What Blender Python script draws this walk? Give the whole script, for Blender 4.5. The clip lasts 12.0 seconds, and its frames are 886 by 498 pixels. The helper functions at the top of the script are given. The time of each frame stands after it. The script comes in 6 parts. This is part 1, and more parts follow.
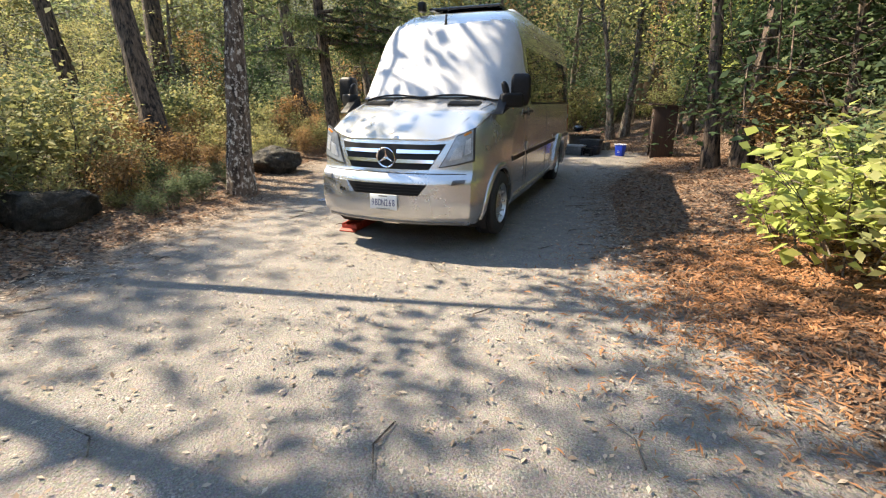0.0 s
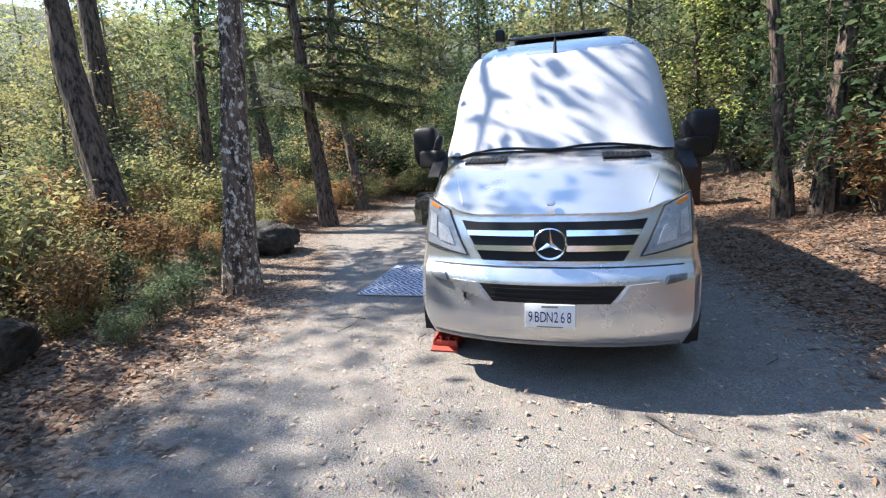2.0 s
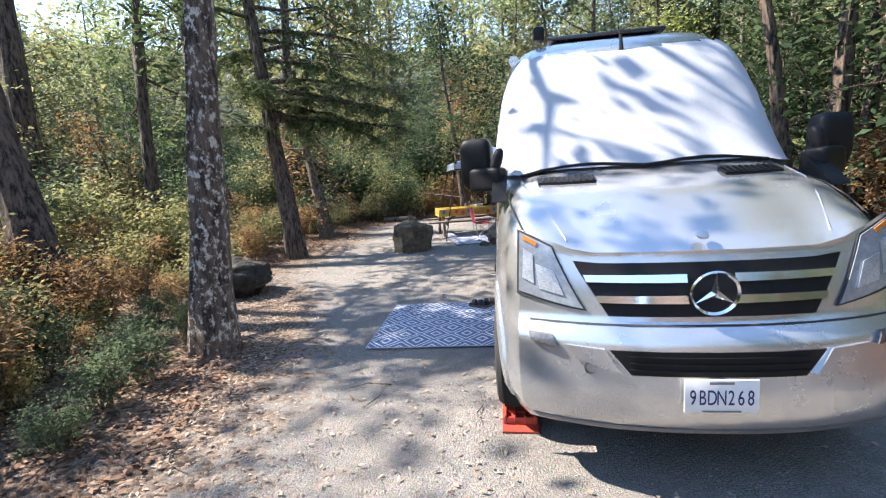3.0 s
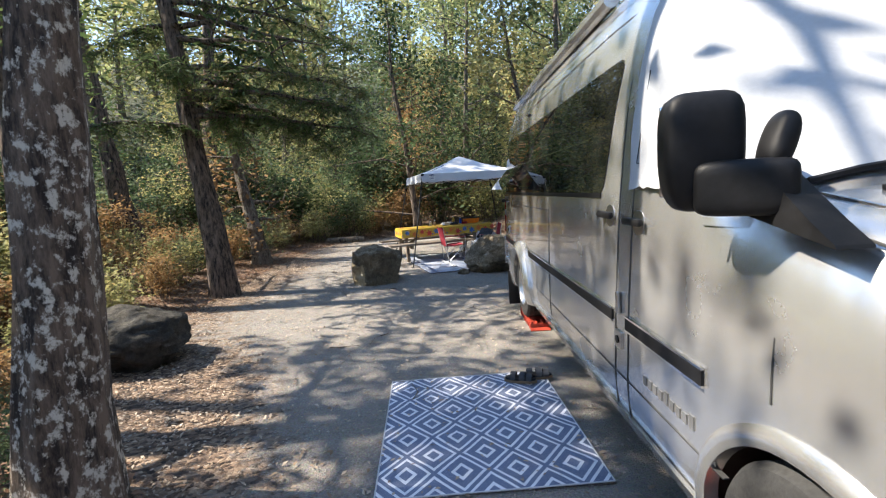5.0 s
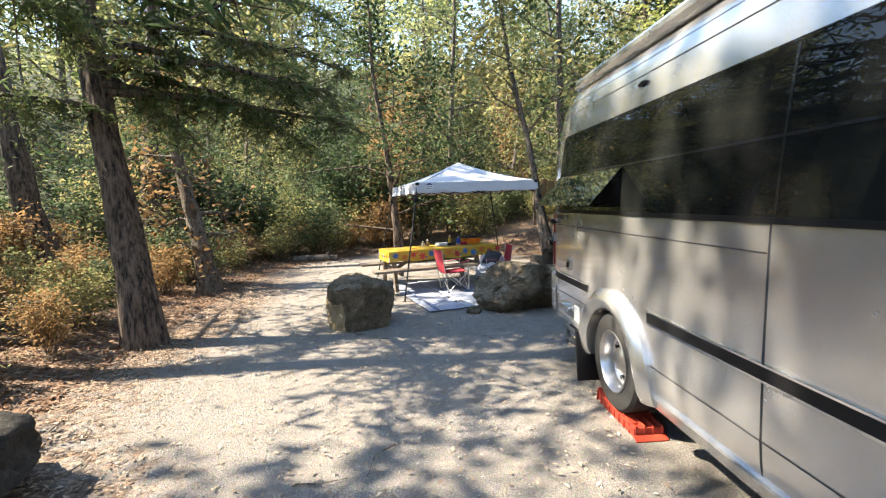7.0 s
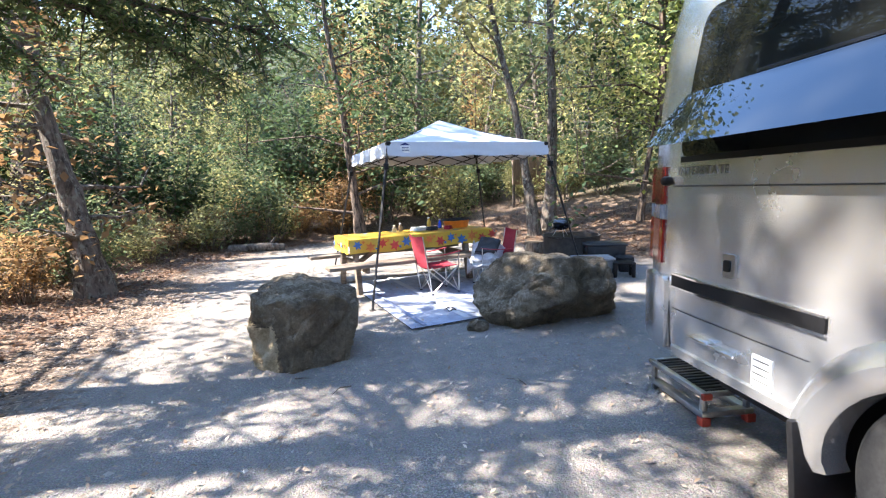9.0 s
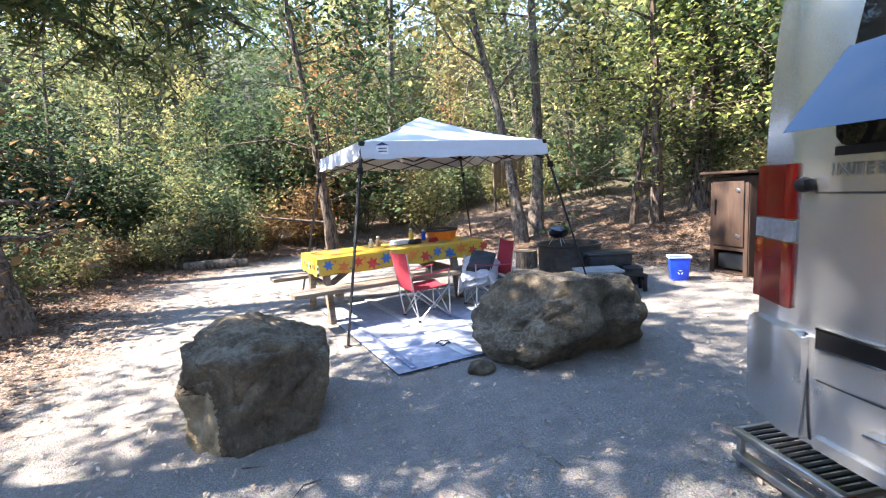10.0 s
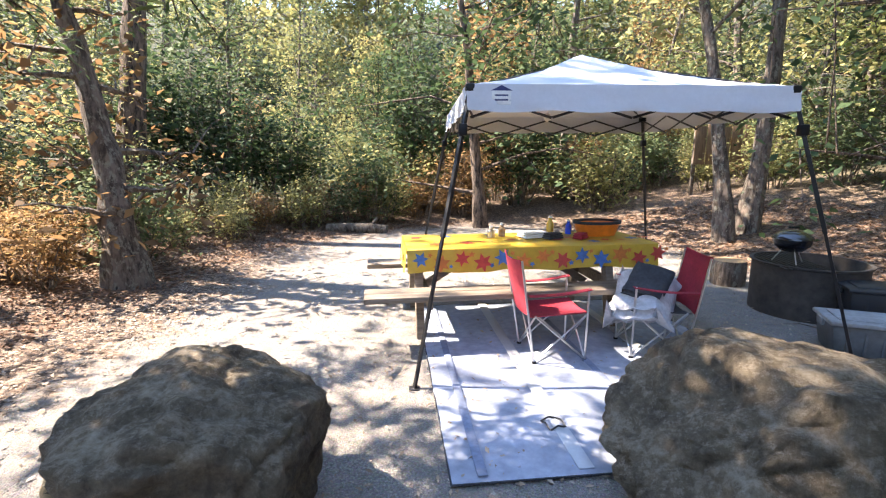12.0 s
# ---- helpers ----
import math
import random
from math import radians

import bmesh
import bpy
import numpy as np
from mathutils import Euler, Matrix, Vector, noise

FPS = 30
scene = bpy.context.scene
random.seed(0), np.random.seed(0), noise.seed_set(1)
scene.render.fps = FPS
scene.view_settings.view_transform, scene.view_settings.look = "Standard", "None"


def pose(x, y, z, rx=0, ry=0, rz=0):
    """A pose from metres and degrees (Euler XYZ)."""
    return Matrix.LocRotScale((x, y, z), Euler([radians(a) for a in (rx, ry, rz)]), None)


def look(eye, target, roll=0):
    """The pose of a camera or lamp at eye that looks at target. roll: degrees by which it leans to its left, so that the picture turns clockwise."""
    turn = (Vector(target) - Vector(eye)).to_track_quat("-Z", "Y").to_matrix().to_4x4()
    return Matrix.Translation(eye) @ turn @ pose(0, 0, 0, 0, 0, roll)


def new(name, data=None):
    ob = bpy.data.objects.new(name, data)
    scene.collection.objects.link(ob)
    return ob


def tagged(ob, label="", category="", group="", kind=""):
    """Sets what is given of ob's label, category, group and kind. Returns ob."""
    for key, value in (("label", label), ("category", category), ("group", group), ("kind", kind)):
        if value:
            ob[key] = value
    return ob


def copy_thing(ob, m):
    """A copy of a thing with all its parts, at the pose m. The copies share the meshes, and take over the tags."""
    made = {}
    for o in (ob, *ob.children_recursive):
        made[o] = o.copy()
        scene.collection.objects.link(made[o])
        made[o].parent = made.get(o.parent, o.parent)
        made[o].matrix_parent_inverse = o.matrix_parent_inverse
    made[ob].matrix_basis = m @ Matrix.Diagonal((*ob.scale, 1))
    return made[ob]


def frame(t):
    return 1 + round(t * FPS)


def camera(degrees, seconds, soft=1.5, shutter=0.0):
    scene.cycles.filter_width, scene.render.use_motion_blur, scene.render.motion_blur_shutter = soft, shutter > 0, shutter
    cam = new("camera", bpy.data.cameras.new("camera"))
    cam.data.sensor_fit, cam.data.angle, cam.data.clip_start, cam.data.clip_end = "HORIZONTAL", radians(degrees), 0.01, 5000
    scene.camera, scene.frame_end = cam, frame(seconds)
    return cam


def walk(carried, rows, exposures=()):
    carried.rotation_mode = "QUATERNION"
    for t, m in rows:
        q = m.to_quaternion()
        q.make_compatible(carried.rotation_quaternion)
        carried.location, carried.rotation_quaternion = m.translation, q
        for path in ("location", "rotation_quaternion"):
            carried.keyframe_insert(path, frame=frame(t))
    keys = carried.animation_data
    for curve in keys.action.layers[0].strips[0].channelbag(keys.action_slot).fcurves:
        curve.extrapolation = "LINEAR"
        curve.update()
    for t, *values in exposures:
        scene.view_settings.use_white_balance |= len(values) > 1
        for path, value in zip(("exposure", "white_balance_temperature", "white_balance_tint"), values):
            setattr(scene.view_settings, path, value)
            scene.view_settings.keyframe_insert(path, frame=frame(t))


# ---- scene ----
cam = camera(86.7, 12.0, soft=1.2)
PATH = [
    (0, (0.111, -0.3, 1.525), (-0.578, 1.48, 0.929), -0.0),
    (0.5, (-0.467, -0.036, 1.513), (-1.107, 1.762, 0.915), 1.0),
    (1, (-1.015, 0.292, 1.519), (-1.628, 2.116, 0.977), -0.2),
    (1.5, (-1.544, 0.61, 1.528), (-2.136, 2.465, 1.071), -2.5),
    (2, (-2.046, 1.016, 1.547), (-2.558, 2.913, 1.171), -2.7),
    (2.5, (-2.54, 1.381, 1.545), (-2.968, 3.307, 1.218), -3.1),
    (3, (-3.012, 1.789, 1.565), (-3.314, 3.745, 1.274), -3.6),
    (3.2, (-3.188, 1.968, 1.571), (-3.441, 3.933, 1.295), -3.7),
    (4.8, (-3.925, 3.437, 1.555), (-3.987, 5.42, 1.307), -3.2),
    (5, (-4.01, 3.671, 1.585), (-4.024, 5.657, 1.344), -3.4),
    (5.5, (-4.193, 4.206, 1.588), (-4.126, 6.197, 1.412), -2.5),
    (6, (-4.368, 4.703, 1.621), (-4.298, 6.701, 1.579), -3.0),
    (6.5, (-4.453, 5.284, 1.642), (-4.369, 7.281, 1.558), -1.7),
    (7, (-4.544, 5.822, 1.632), (-4.421, 7.808, 1.437), -2.2),
    (7.2, (-4.581, 6.058, 1.653), (-4.419, 8.034, 1.389), -1.8),
    (8.8, (-4.666, 7.953, 1.429), (-4.402, 9.919, 1.181), -1.6),
    (9, (-4.682, 8.146, 1.421), (-4.391, 10.107, 1.16), -2.1),
    (9.5, (-4.693, 8.649, 1.443), (-4.259, 10.585, 1.189), -2.9),
    (10, (-4.666, 9.114, 1.464), (-4.269, 11.058, 1.213), -3.3),
    (10.5, (-4.589, 9.586, 1.484), (-4.323, 11.55, 1.214), -3.1),
    (11, (-4.464, 10.004, 1.489), (-4.397, 11.978, 1.171), -2.6),
    (11.5, (-4.307, 10.454, 1.475), (-4.468, 12.419, 1.141), -1.4),
    (12, (-4.061, 10.809, 1.486), (-4.393, 12.747, 1.121), -0.1),
]
EXPOSURES = [(0, 1.9, 7600, 10), (2, 1.88, 6300, 12), (3.2, 1.95, 6300, 13), (5, 1.72, 6700, 10), (6, 2.05, 7100, 10), (7, 2.24, 7200, 10), (9, 2.74, 6300, 14), (10.5, 2.78, 6500, 15), (12, 2.74, 6900, 17)]
walk(cam, [(t, look(eye, target, roll)) for t, eye, target, roll in PATH], EXPOSURES)

# ---- light ----
SUN_DIR = Vector((-0.98, 0.09, 1.05)).normalized()
SUN_EL, SUN_AZ = math.asin(SUN_DIR.z), math.atan2(SUN_DIR.x, SUN_DIR.y)
world = bpy.data.worlds.new("world")
scene.world = world
world.use_nodes = True
_n = world.node_tree
sky = _n.nodes.new("ShaderNodeTexSky")
sky.dust_density, sky.ozone_density = 0.0, 1.2
sky.sky_type, sky.sun_disc, sky.sun_elevation, sky.sun_rotation = "NISHITA", False, SUN_EL, SUN_AZ
_n.nodes["Background"].inputs["Strength"].default_value = 0.15
_n.links.new(sky.outputs[0], _n.nodes["Background"].inputs["Color"])
sun = new("sun", bpy.data.lights.new("sun", "SUN"))
sun.data.energy, sun.data.angle, sun.data.color = 4.7, radians(0.55), (1.0, 0.92, 0.79)
sun.matrix_world = look(SUN_DIR * 60, (0, 0, 0))

# ---- materials ----


def node_mat(name):
    m = bpy.data.materials.new(name)
    m.use_nodes = True
    nt = m.node_tree
    return m, nt, nt.nodes["Principled BSDF"]


def ramp(nt, stops, fac):
    r = nt.nodes.new("ShaderNodeValToRGB")
    e = r.color_ramp.elements
    while len(e) < len(stops):
        e.new(0.5)
    for k, (p, c) in zip(e, stops):
        k.position, k.color = p, (*c, 1)
    nt.links.new(fac, r.inputs[0])
    return r.outputs[0]


def coords(nt, scale=(1, 1, 1), kind="Object"):
    tc = nt.nodes.new("ShaderNodeTexCoord")
    mp = nt.nodes.new("ShaderNodeMapping")
    mp.inputs["Scale"].default_value = scale
    nt.links.new(tc.outputs[kind], mp.inputs[0])
    return mp.outputs[0]


def noise_tex(nt, vec, scale, detail=6, rough=0.6):
    n = nt.nodes.new("ShaderNodeTexNoise")
    n.inputs["Scale"].default_value, n.inputs["Detail"].default_value, n.inputs["Roughness"].default_value = scale, detail, rough
    if vec:
        nt.links.new(vec, n.inputs["Vector"])
    return n.outputs[0]


def math_node(nt, op, a, b=0.0, clamp=False):
    n = nt.nodes.new("ShaderNodeMath")
    n.operation, n.use_clamp = op, clamp
    for i, v in enumerate((a, b)):
        if isinstance(v, (int, float)):
            n.inputs[i].default_value = v
        else:
            nt.links.new(v, n.inputs[i])
    return n.outputs[0]


def mix(nt, fac, a, b):
    n = nt.nodes.new("ShaderNodeMix")
    n.data_type = "RGBA"
    for i, v in ((0, fac), (6, a), (7, b)):
        if isinstance(v, (int, float)):
            n.inputs[i].default_value = v
        elif isinstance(v, tuple):
            n.inputs[i].default_value = (*v, 1)
        else:
            nt.links.new(v, n.inputs[i])
    return n.outputs[2]


def bump(nt, bsdf, height, strength=0.3, distance=0.01):
    b = nt.nodes.new("ShaderNodeBump")
    b.inputs["Strength"].default_value, b.inputs["Distance"].default_value = strength, distance
    nt.links.new(height, b.inputs["Height"])
    nt.links.new(b.outputs[0], bsdf.inputs["Normal"])


def plain(name, colour, rough=0.6, metal=0.0, grain=20.0, vary=0.25, relief=0.15, kind="Object", coat=0.0):
    """A painted, plastic, cloth or metal surface with stains and grain."""
    m, nt, b = node_mat(name)
    v = coords(nt, kind=kind)
    n1, n2 = noise_tex(nt, v, grain), noise_tex(nt, v, grain / 9, 3)
    f = math_node(nt, "MULTIPLY", n1, n2)
    lo = tuple(c * (1 - vary) for c in colour)
    hi = tuple(min(1, c * (1 + vary)) for c in colour)
    nt.links.new(ramp(nt, [(0.12, lo), (0.4, hi)], f), b.inputs["Base Color"])
    b.inputs["Roughness"].default_value, b.inputs["Metallic"].default_value = rough, metal
    b.inputs["Coat Weight"].default_value = coat
    b.inputs["Coat Roughness"].default_value = 0.08
    if relief:
        bump(nt, b, n1, relief, 0.004)
    return m


def bark(name, dark, light, moss=None, scale=1.0):
    m, nt, b = node_mat(name)
    v = coords(nt, (14 * scale, 14 * scale, 3.2 * scale))
    n = noise_tex(nt, v, 1.0, 8, 0.7)
    patch = noise_tex(nt, coords(nt, (9, 9, 6.5)), 1.9, 6, 0.68)
    col = ramp(nt, [(0.40, dark), (0.58, light)], n)
    if moss:
        col = mix(nt, math_node(nt, "MULTIPLY", math_node(nt, "SUBTRACT", patch, 0.525), 12.0, True), col, moss)
    nt.links.new(col, b.inputs["Base Color"])
    b.inputs["Roughness"].default_value = 0.95
    bump(nt, b, n, 1.0, 0.03)
    return m


def leaf(name, stops, through_light=0.42, rough=0.75):
    """Foliage: colour varies leaf by leaf and plant by plant; light passes through."""
    m, nt, b = node_mat(name)
    geo = nt.nodes.new("ShaderNodeNewGeometry")
    oi = nt.nodes.new("ShaderNodeObjectInfo")
    big = noise_tex(nt, coords(nt), 0.7, 3)
    f = math_node(nt, "ADD", math_node(nt, "MULTIPLY", geo.outputs["Random Per Island"], 0.42), math_node(nt, "MULTIPLY", oi.outputs["Random"], 0.22))
    f = math_node(nt, "ADD", f, math_node(nt, "SUBTRACT", math_node(nt, "MULTIPLY", big, 0.9), 0.3), True)
    col = ramp(nt, stops, f)
    nt.links.new(col, b.inputs["Base Color"])
    b.inputs["Roughness"].default_value, b.inputs["Specular IOR Level"].default_value = rough, 0.2
    t = nt.nodes.new("ShaderNodeBsdfTranslucent")
    nt.links.new(col, t.inputs["Color"])
    ms = nt.nodes.new("ShaderNodeMixShader")
    ms.inputs[0].default_value = through_light
    nt.links.new(b.outputs[0], ms.inputs[1])
    nt.links.new(t.outputs[0], ms.inputs[2])
    nt.links.new(ms.outputs[0], nt.nodes["Material Output"].inputs[0])
    return m


def ground_mat():
    m, nt, b = node_mat("gravel_and_litter")
    v = coords(nt)
    at = nt.nodes.new("ShaderNodeAttribute")
    at.attribute_name = "litter"
    vo = nt.nodes.new("ShaderNodeTexVoronoi")
    vo.inputs["Scale"].default_value = 85
    nt.links.new(v, vo.inputs["Vector"])
    fine, mid, big = noise_tex(nt, v, 90, 6, 0.7), noise_tex(nt, v, 7, 6), noise_tex(nt, v, 0.8, 4)
    stones = ramp(nt, [(0.36, (0.05, 0.043, 0.036)), (0.5, (0.19, 0.165, 0.135)), (0.64, (0.44, 0.39, 0.32))], fine)
    dirt = ramp(nt, [(0.3, (0.128, 0.102, 0.074)), (0.7, (0.26, 0.20, 0.138))], mid)
    gravel = mix(nt, ramp(nt, [(0.36, (0.25, 0.25, 0.25)), (0.62, (0.85, 0.85, 0.85))], noise_tex(nt, v, 1.7, 6, 0.65)), stones, dirt)
    gravel = mix(nt, 0.07, gravel, vo.outputs["Color"])
    hs = nt.nodes.new("ShaderNodeHueSaturation")
    hs.inputs["Saturation"].default_value = 0.6
    hs.inputs["Value"].default_value = 0.96
    nt.links.new(gravel, hs.inputs["Color"])
    vl = nt.nodes.new("ShaderNodeTexVoronoi")
    vl.inputs["Scale"].default_value = 27
    vl.inputs["Randomness"].default_value = 1.0
    nt.links.new(coords(nt, (1, 1.3, 1)), vl.inputs["Vector"])
    sep = nt.nodes.new("ShaderNodeSeparateColor")
    nt.links.new(vl.outputs["Color"], sep.inputs[0])
    leaves = ramp(nt, [(0.0, (0.035, 0.025, 0.019)), (0.35, (0.095, 0.062, 0.043)), (0.7, (0.18, 0.118, 0.08)), (1.0, (0.30, 0.22, 0.155))], sep.outputs[0])
    fac = math_node(nt, "ADD", at.outputs["Fac"], math_node(nt, "MULTIPLY", math_node(nt, "SUBTRACT", mid, 0.5), 1.5))
    fac = math_node(nt, "MULTIPLY", math_node(nt, "SUBTRACT", fac, 0.35), 3.0, True)
    far = nt.nodes.new("ShaderNodeAttribute")
    far.attribute_name = "undergrowth"
    herb = ramp(nt, [(0.3, (0.014, 0.022, 0.009)), (0.7, (0.055, 0.064, 0.024))], noise_tex(nt, v, 3.0, 8, 0.75))
    floor = mix(nt, far.outputs["Fac"], leaves, herb)
    nt.links.new(mix(nt, fac, hs.outputs[0], floor), b.inputs["Base Color"])
    b.inputs["Roughness"].default_value = 0.95
    h = math_node(nt, "ADD", math_node(nt, "MULTIPLY", vo.outputs["Distance"], -0.5), math_node(nt, "ADD", fine, math_node(nt, "MULTIPLY", mid, 0.5)))
    h = math_node(nt, "ADD", h, math_node(nt, "MULTIPLY", math_node(nt, "MULTIPLY", vl.outputs["Distance"], fac), -1.6))
    bump(nt, b, h, 0.85, 0.018)
    return m


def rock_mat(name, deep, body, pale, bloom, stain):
    """Weathered stone: veined body, stains, and a pale film of lichen and dust, with skylight painted onto upward
    faces.
    """
    m, nt, b = node_mat(name)
    v = coords(nt)
    n1, n2, n3 = noise_tex(nt, v, 3.5, 12, 0.78), noise_tex(nt, v, 34, 8, 0.8), noise_tex(nt, v, 1.4, 4)
    veins = noise_tex(nt, coords(nt, (9, 9, 2.2)), 1.6, 8, 0.7)
    col = ramp(nt, [(0.36, deep), (0.5, body), (0.66, pale)], n1)
    col = mix(nt, math_node(nt, "MULTIPLY", math_node(nt, "SUBTRACT", veins, 0.56), 6.0, True), col, stain)
    col = mix(nt, math_node(nt, "MULTIPLY", math_node(nt, "SUBTRACT", n3, 0.54), 2.4, True), col, stain)
    # upward faces turn paler: skylight painted in along with lichen and dust
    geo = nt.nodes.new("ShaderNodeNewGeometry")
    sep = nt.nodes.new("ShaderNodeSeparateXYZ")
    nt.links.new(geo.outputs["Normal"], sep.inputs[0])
    skylit_crust = math_node(nt, "ADD", math_node(nt, "ADD", math_node(nt, "MULTIPLY", n2, 0.6), math_node(nt, "MULTIPLY", n1, 0.5)), math_node(nt, "MULTIPLY", sep.outputs[2], 0.10))
    col = mix(nt, math_node(nt, "MULTIPLY", math_node(nt, "SUBTRACT", skylit_crust, 0.62), 5.0, True), col, bloom)
    nt.links.new(col, b.inputs["Base Color"])
    b.inputs["Roughness"].default_value = 0.92
    bump(nt, b, math_node(nt, "ADD", math_node(nt, "ADD", n1, veins), math_node(nt, "MULTIPLY", n2, 0.8)), 1.0, 0.11)
    return m


def rug_mat(name, dark, light, sx, sy):
    """A flat-woven rug: a lattice of double lines with a small diamond in each field."""
    m, nt, b = node_mat(name)
    sep = nt.nodes.new("ShaderNodeSeparateXYZ")
    nt.links.new(coords(nt, (1 / sx, 1 / sy, 1)), sep.inputs[0])
    fx = math_node(nt, "ABSOLUTE", math_node(nt, "SUBTRACT", math_node(nt, "FRACT", sep.outputs[0]), 0.5))
    fy = math_node(nt, "ABSOLUTE", math_node(nt, "SUBTRACT", math_node(nt, "FRACT", sep.outputs[1]), 0.5))
    e = math_node(nt, "ABSOLUTE", math_node(nt, "SUBTRACT", math_node(nt, "ADD", fx, fy), 0.5))
    lattice = math_node(nt, "LESS_THAN", math_node(nt, "ABSOLUTE", math_node(nt, "SUBTRACT", e, 0.085)), 0.034)
    ring = math_node(nt, "LESS_THAN", math_node(nt, "ABSOLUTE", math_node(nt, "SUBTRACT", e, 0.335)), 0.040)
    wear = noise_tex(nt, coords(nt), 160, 3)
    f = math_node(nt, "ADD", math_node(nt, "MAXIMUM", lattice, ring), math_node(nt, "MULTIPLY", math_node(nt, "SUBTRACT", wear, 0.45), 0.7), True)
    nt.links.new(mix(nt, f, dark, light), b.inputs["Base Color"])
    b.inputs["Roughness"].default_value = 0.85
    bump(nt, b, wear, 0.5, 0.003)
    return m


def wood(name, dark, light, axis=(1, 12, 12)):
    m, nt, b = node_mat(name)
    n = noise_tex(nt, coords(nt, axis), 3.0, 8, 0.65)
    st = noise_tex(nt, coords(nt), 2.0, 4)
    nt.links.new(mix(nt, math_node(nt, "MULTIPLY", st, 0.5), ramp(nt, [(0.3, dark), (0.7, light)], n), dark), b.inputs["Base Color"])
    b.inputs["Roughness"].default_value = 0.8
    bump(nt, b, n, 0.5, 0.004)
    return m


def glass_dark(name, ior=1.33):
    m, nt, b = node_mat(name)
    n = noise_tex(nt, coords(nt), 1.2, 2)
    nt.links.new(ramp(nt, [(0.3, (0.006, 0.007, 0.007)), (0.7, (0.014, 0.015, 0.014))], n), b.inputs["Base Color"])
    b.inputs["Roughness"].default_value, b.inputs["IOR"].default_value = 0.02, ior
    return m


def silver_paint():
    m, nt, b = node_mat("silver_van_paint")
    v = coords(nt)
    flake, dust = noise_tex(nt, v, 900, 2), noise_tex(nt, v, 2.2, 6)
    nt.links.new(ramp(nt, [(0.3, (0.54, 0.54, 0.538)), (0.7, (0.59, 0.59, 0.588))], dust), b.inputs["Base Color"])
    b.inputs["Metallic"].default_value = 0.78
    nt.links.new(ramp(nt, [(0.3, (0.25, 0.25, 0.25)), (0.75, (0.28, 0.28, 0.28))], dust), b.inputs["Roughness"])
    b.inputs["Coat Weight"].default_value, b.inputs["Coat Roughness"].default_value = 0.6, 0.05
    bump(nt, b, flake, 0.04, 0.001)
    return m


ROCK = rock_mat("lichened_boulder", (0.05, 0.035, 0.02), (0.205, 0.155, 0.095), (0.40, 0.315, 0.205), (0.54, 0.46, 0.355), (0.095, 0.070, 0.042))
# pale broken stone, its colour lightened further to carry sunlight on the face
ROCK_SPLIT = rock_mat("sunlit_pale_split_stone", (0.26, 0.18, 0.09), (0.58, 0.45, 0.27), (0.72, 0.60, 0.40), (0.66, 0.56, 0.40), (0.36, 0.25, 0.13))
# darker copy of the boulder stone: the verge's shade is put into the colour
ROCK_SHADED = rock_mat("shaded_boulder", (0.018, 0.016, 0.013), (0.062, 0.053, 0.042), (0.125, 0.108, 0.086), (0.19, 0.175, 0.14), (0.04, 0.037, 0.024))
GROUND, SILVER, GLASS = ground_mat(), silver_paint(), glass_dark("tinted_glass")
PANE = glass_dark("tinted_glass_sky_blue", 1.75)
# blue specular tint colours the pane's reflection in place of a bluer sky
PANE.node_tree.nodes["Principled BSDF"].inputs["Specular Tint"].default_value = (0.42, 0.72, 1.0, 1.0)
COVER = plain("white_sunshade_cloth", (0.43, 0.44, 0.46), 0.8, 0, 60, 0.06, 0.25)
BLACK = plain("black_plastic", (0.009, 0.009, 0.010), 0.5, 0, 40, 0.3)
BLACK.node_tree.nodes["Principled BSDF"].inputs["Specular IOR Level"].default_value = 0.22
RUBBER = plain("tyre_rubber", (0.022, 0.022, 0.022), 0.85, 0, 60, 0.4, 0.4)
CHROME = plain("chrome", (0.82, 0.82, 0.84), 0.12, 1.0, 8, 0.05, 0)
STEEL = plain("brushed_steel", (0.55, 0.55, 0.56), 0.33, 1.0, 30, 0.15, 0.1)
RED_PLASTIC = plain("red_plastic", (0.38, 0.045, 0.025), 0.5, 0, 30, 0.25)
TAIL_RED = plain("red_lens", (0.20, 0.005, 0.006), 0.12, 0, 8, 0.15, 0, coat=0.6)
AMBER = plain("amber_lens", (0.6, 0.2, 0.03), 0.15, 0, 8, 0.15, 0)
LENS = plain("headlamp_lens", (0.30, 0.33, 0.37), 0.22, 0.35, 30, 0.3, 0.35, coat=0.5)
LAMP_BOWL = plain("silvered_lamp_bowl", (0.42, 0.44, 0.47), 0.28, 0.35, 90, 0.35, 0.5, coat=0.6)
FOG_GLASS = plain("fog_lamp_glass", (0.11, 0.11, 0.115), 0.2, 0.2, 60, 0.5, 0.4, coat=0.6)
PLATE = plain("plate_white", (0.72, 0.72, 0.70), 0.45, 0, 30, 0.06, 0.05)
INK = plain("dark_blue_ink", (0.02, 0.03, 0.12), 0.6, 0, 30, 0.2, 0)
SEAM = plain("panel_gap", (0.03, 0.03, 0.03), 0.8, 0, 30, 0.2, 0)
GREY_TEXT = plain("grey_lettering", (0.2, 0.2, 0.2), 0.4, 0.5, 30, 0.2, 0)
LABEL_WHITE = plain("paper_label", (0.72, 0.72, 0.7), 0.6, 0, 30, 0.1, 0.05)
CANOPY = plain("white_canopy_cloth", (0.54, 0.55, 0.58), 0.75, 0, 35, 0.05, 0.3)
TARP = plain("pale_blue_tarp", (0.28, 0.31, 0.38), 0.65, 0, 14, 0.3, 0.4)
GREY_BAND = plain("slate_blue_weave", (0.16, 0.19, 0.27), 0.75, 0, 25, 0.3, 0.3)
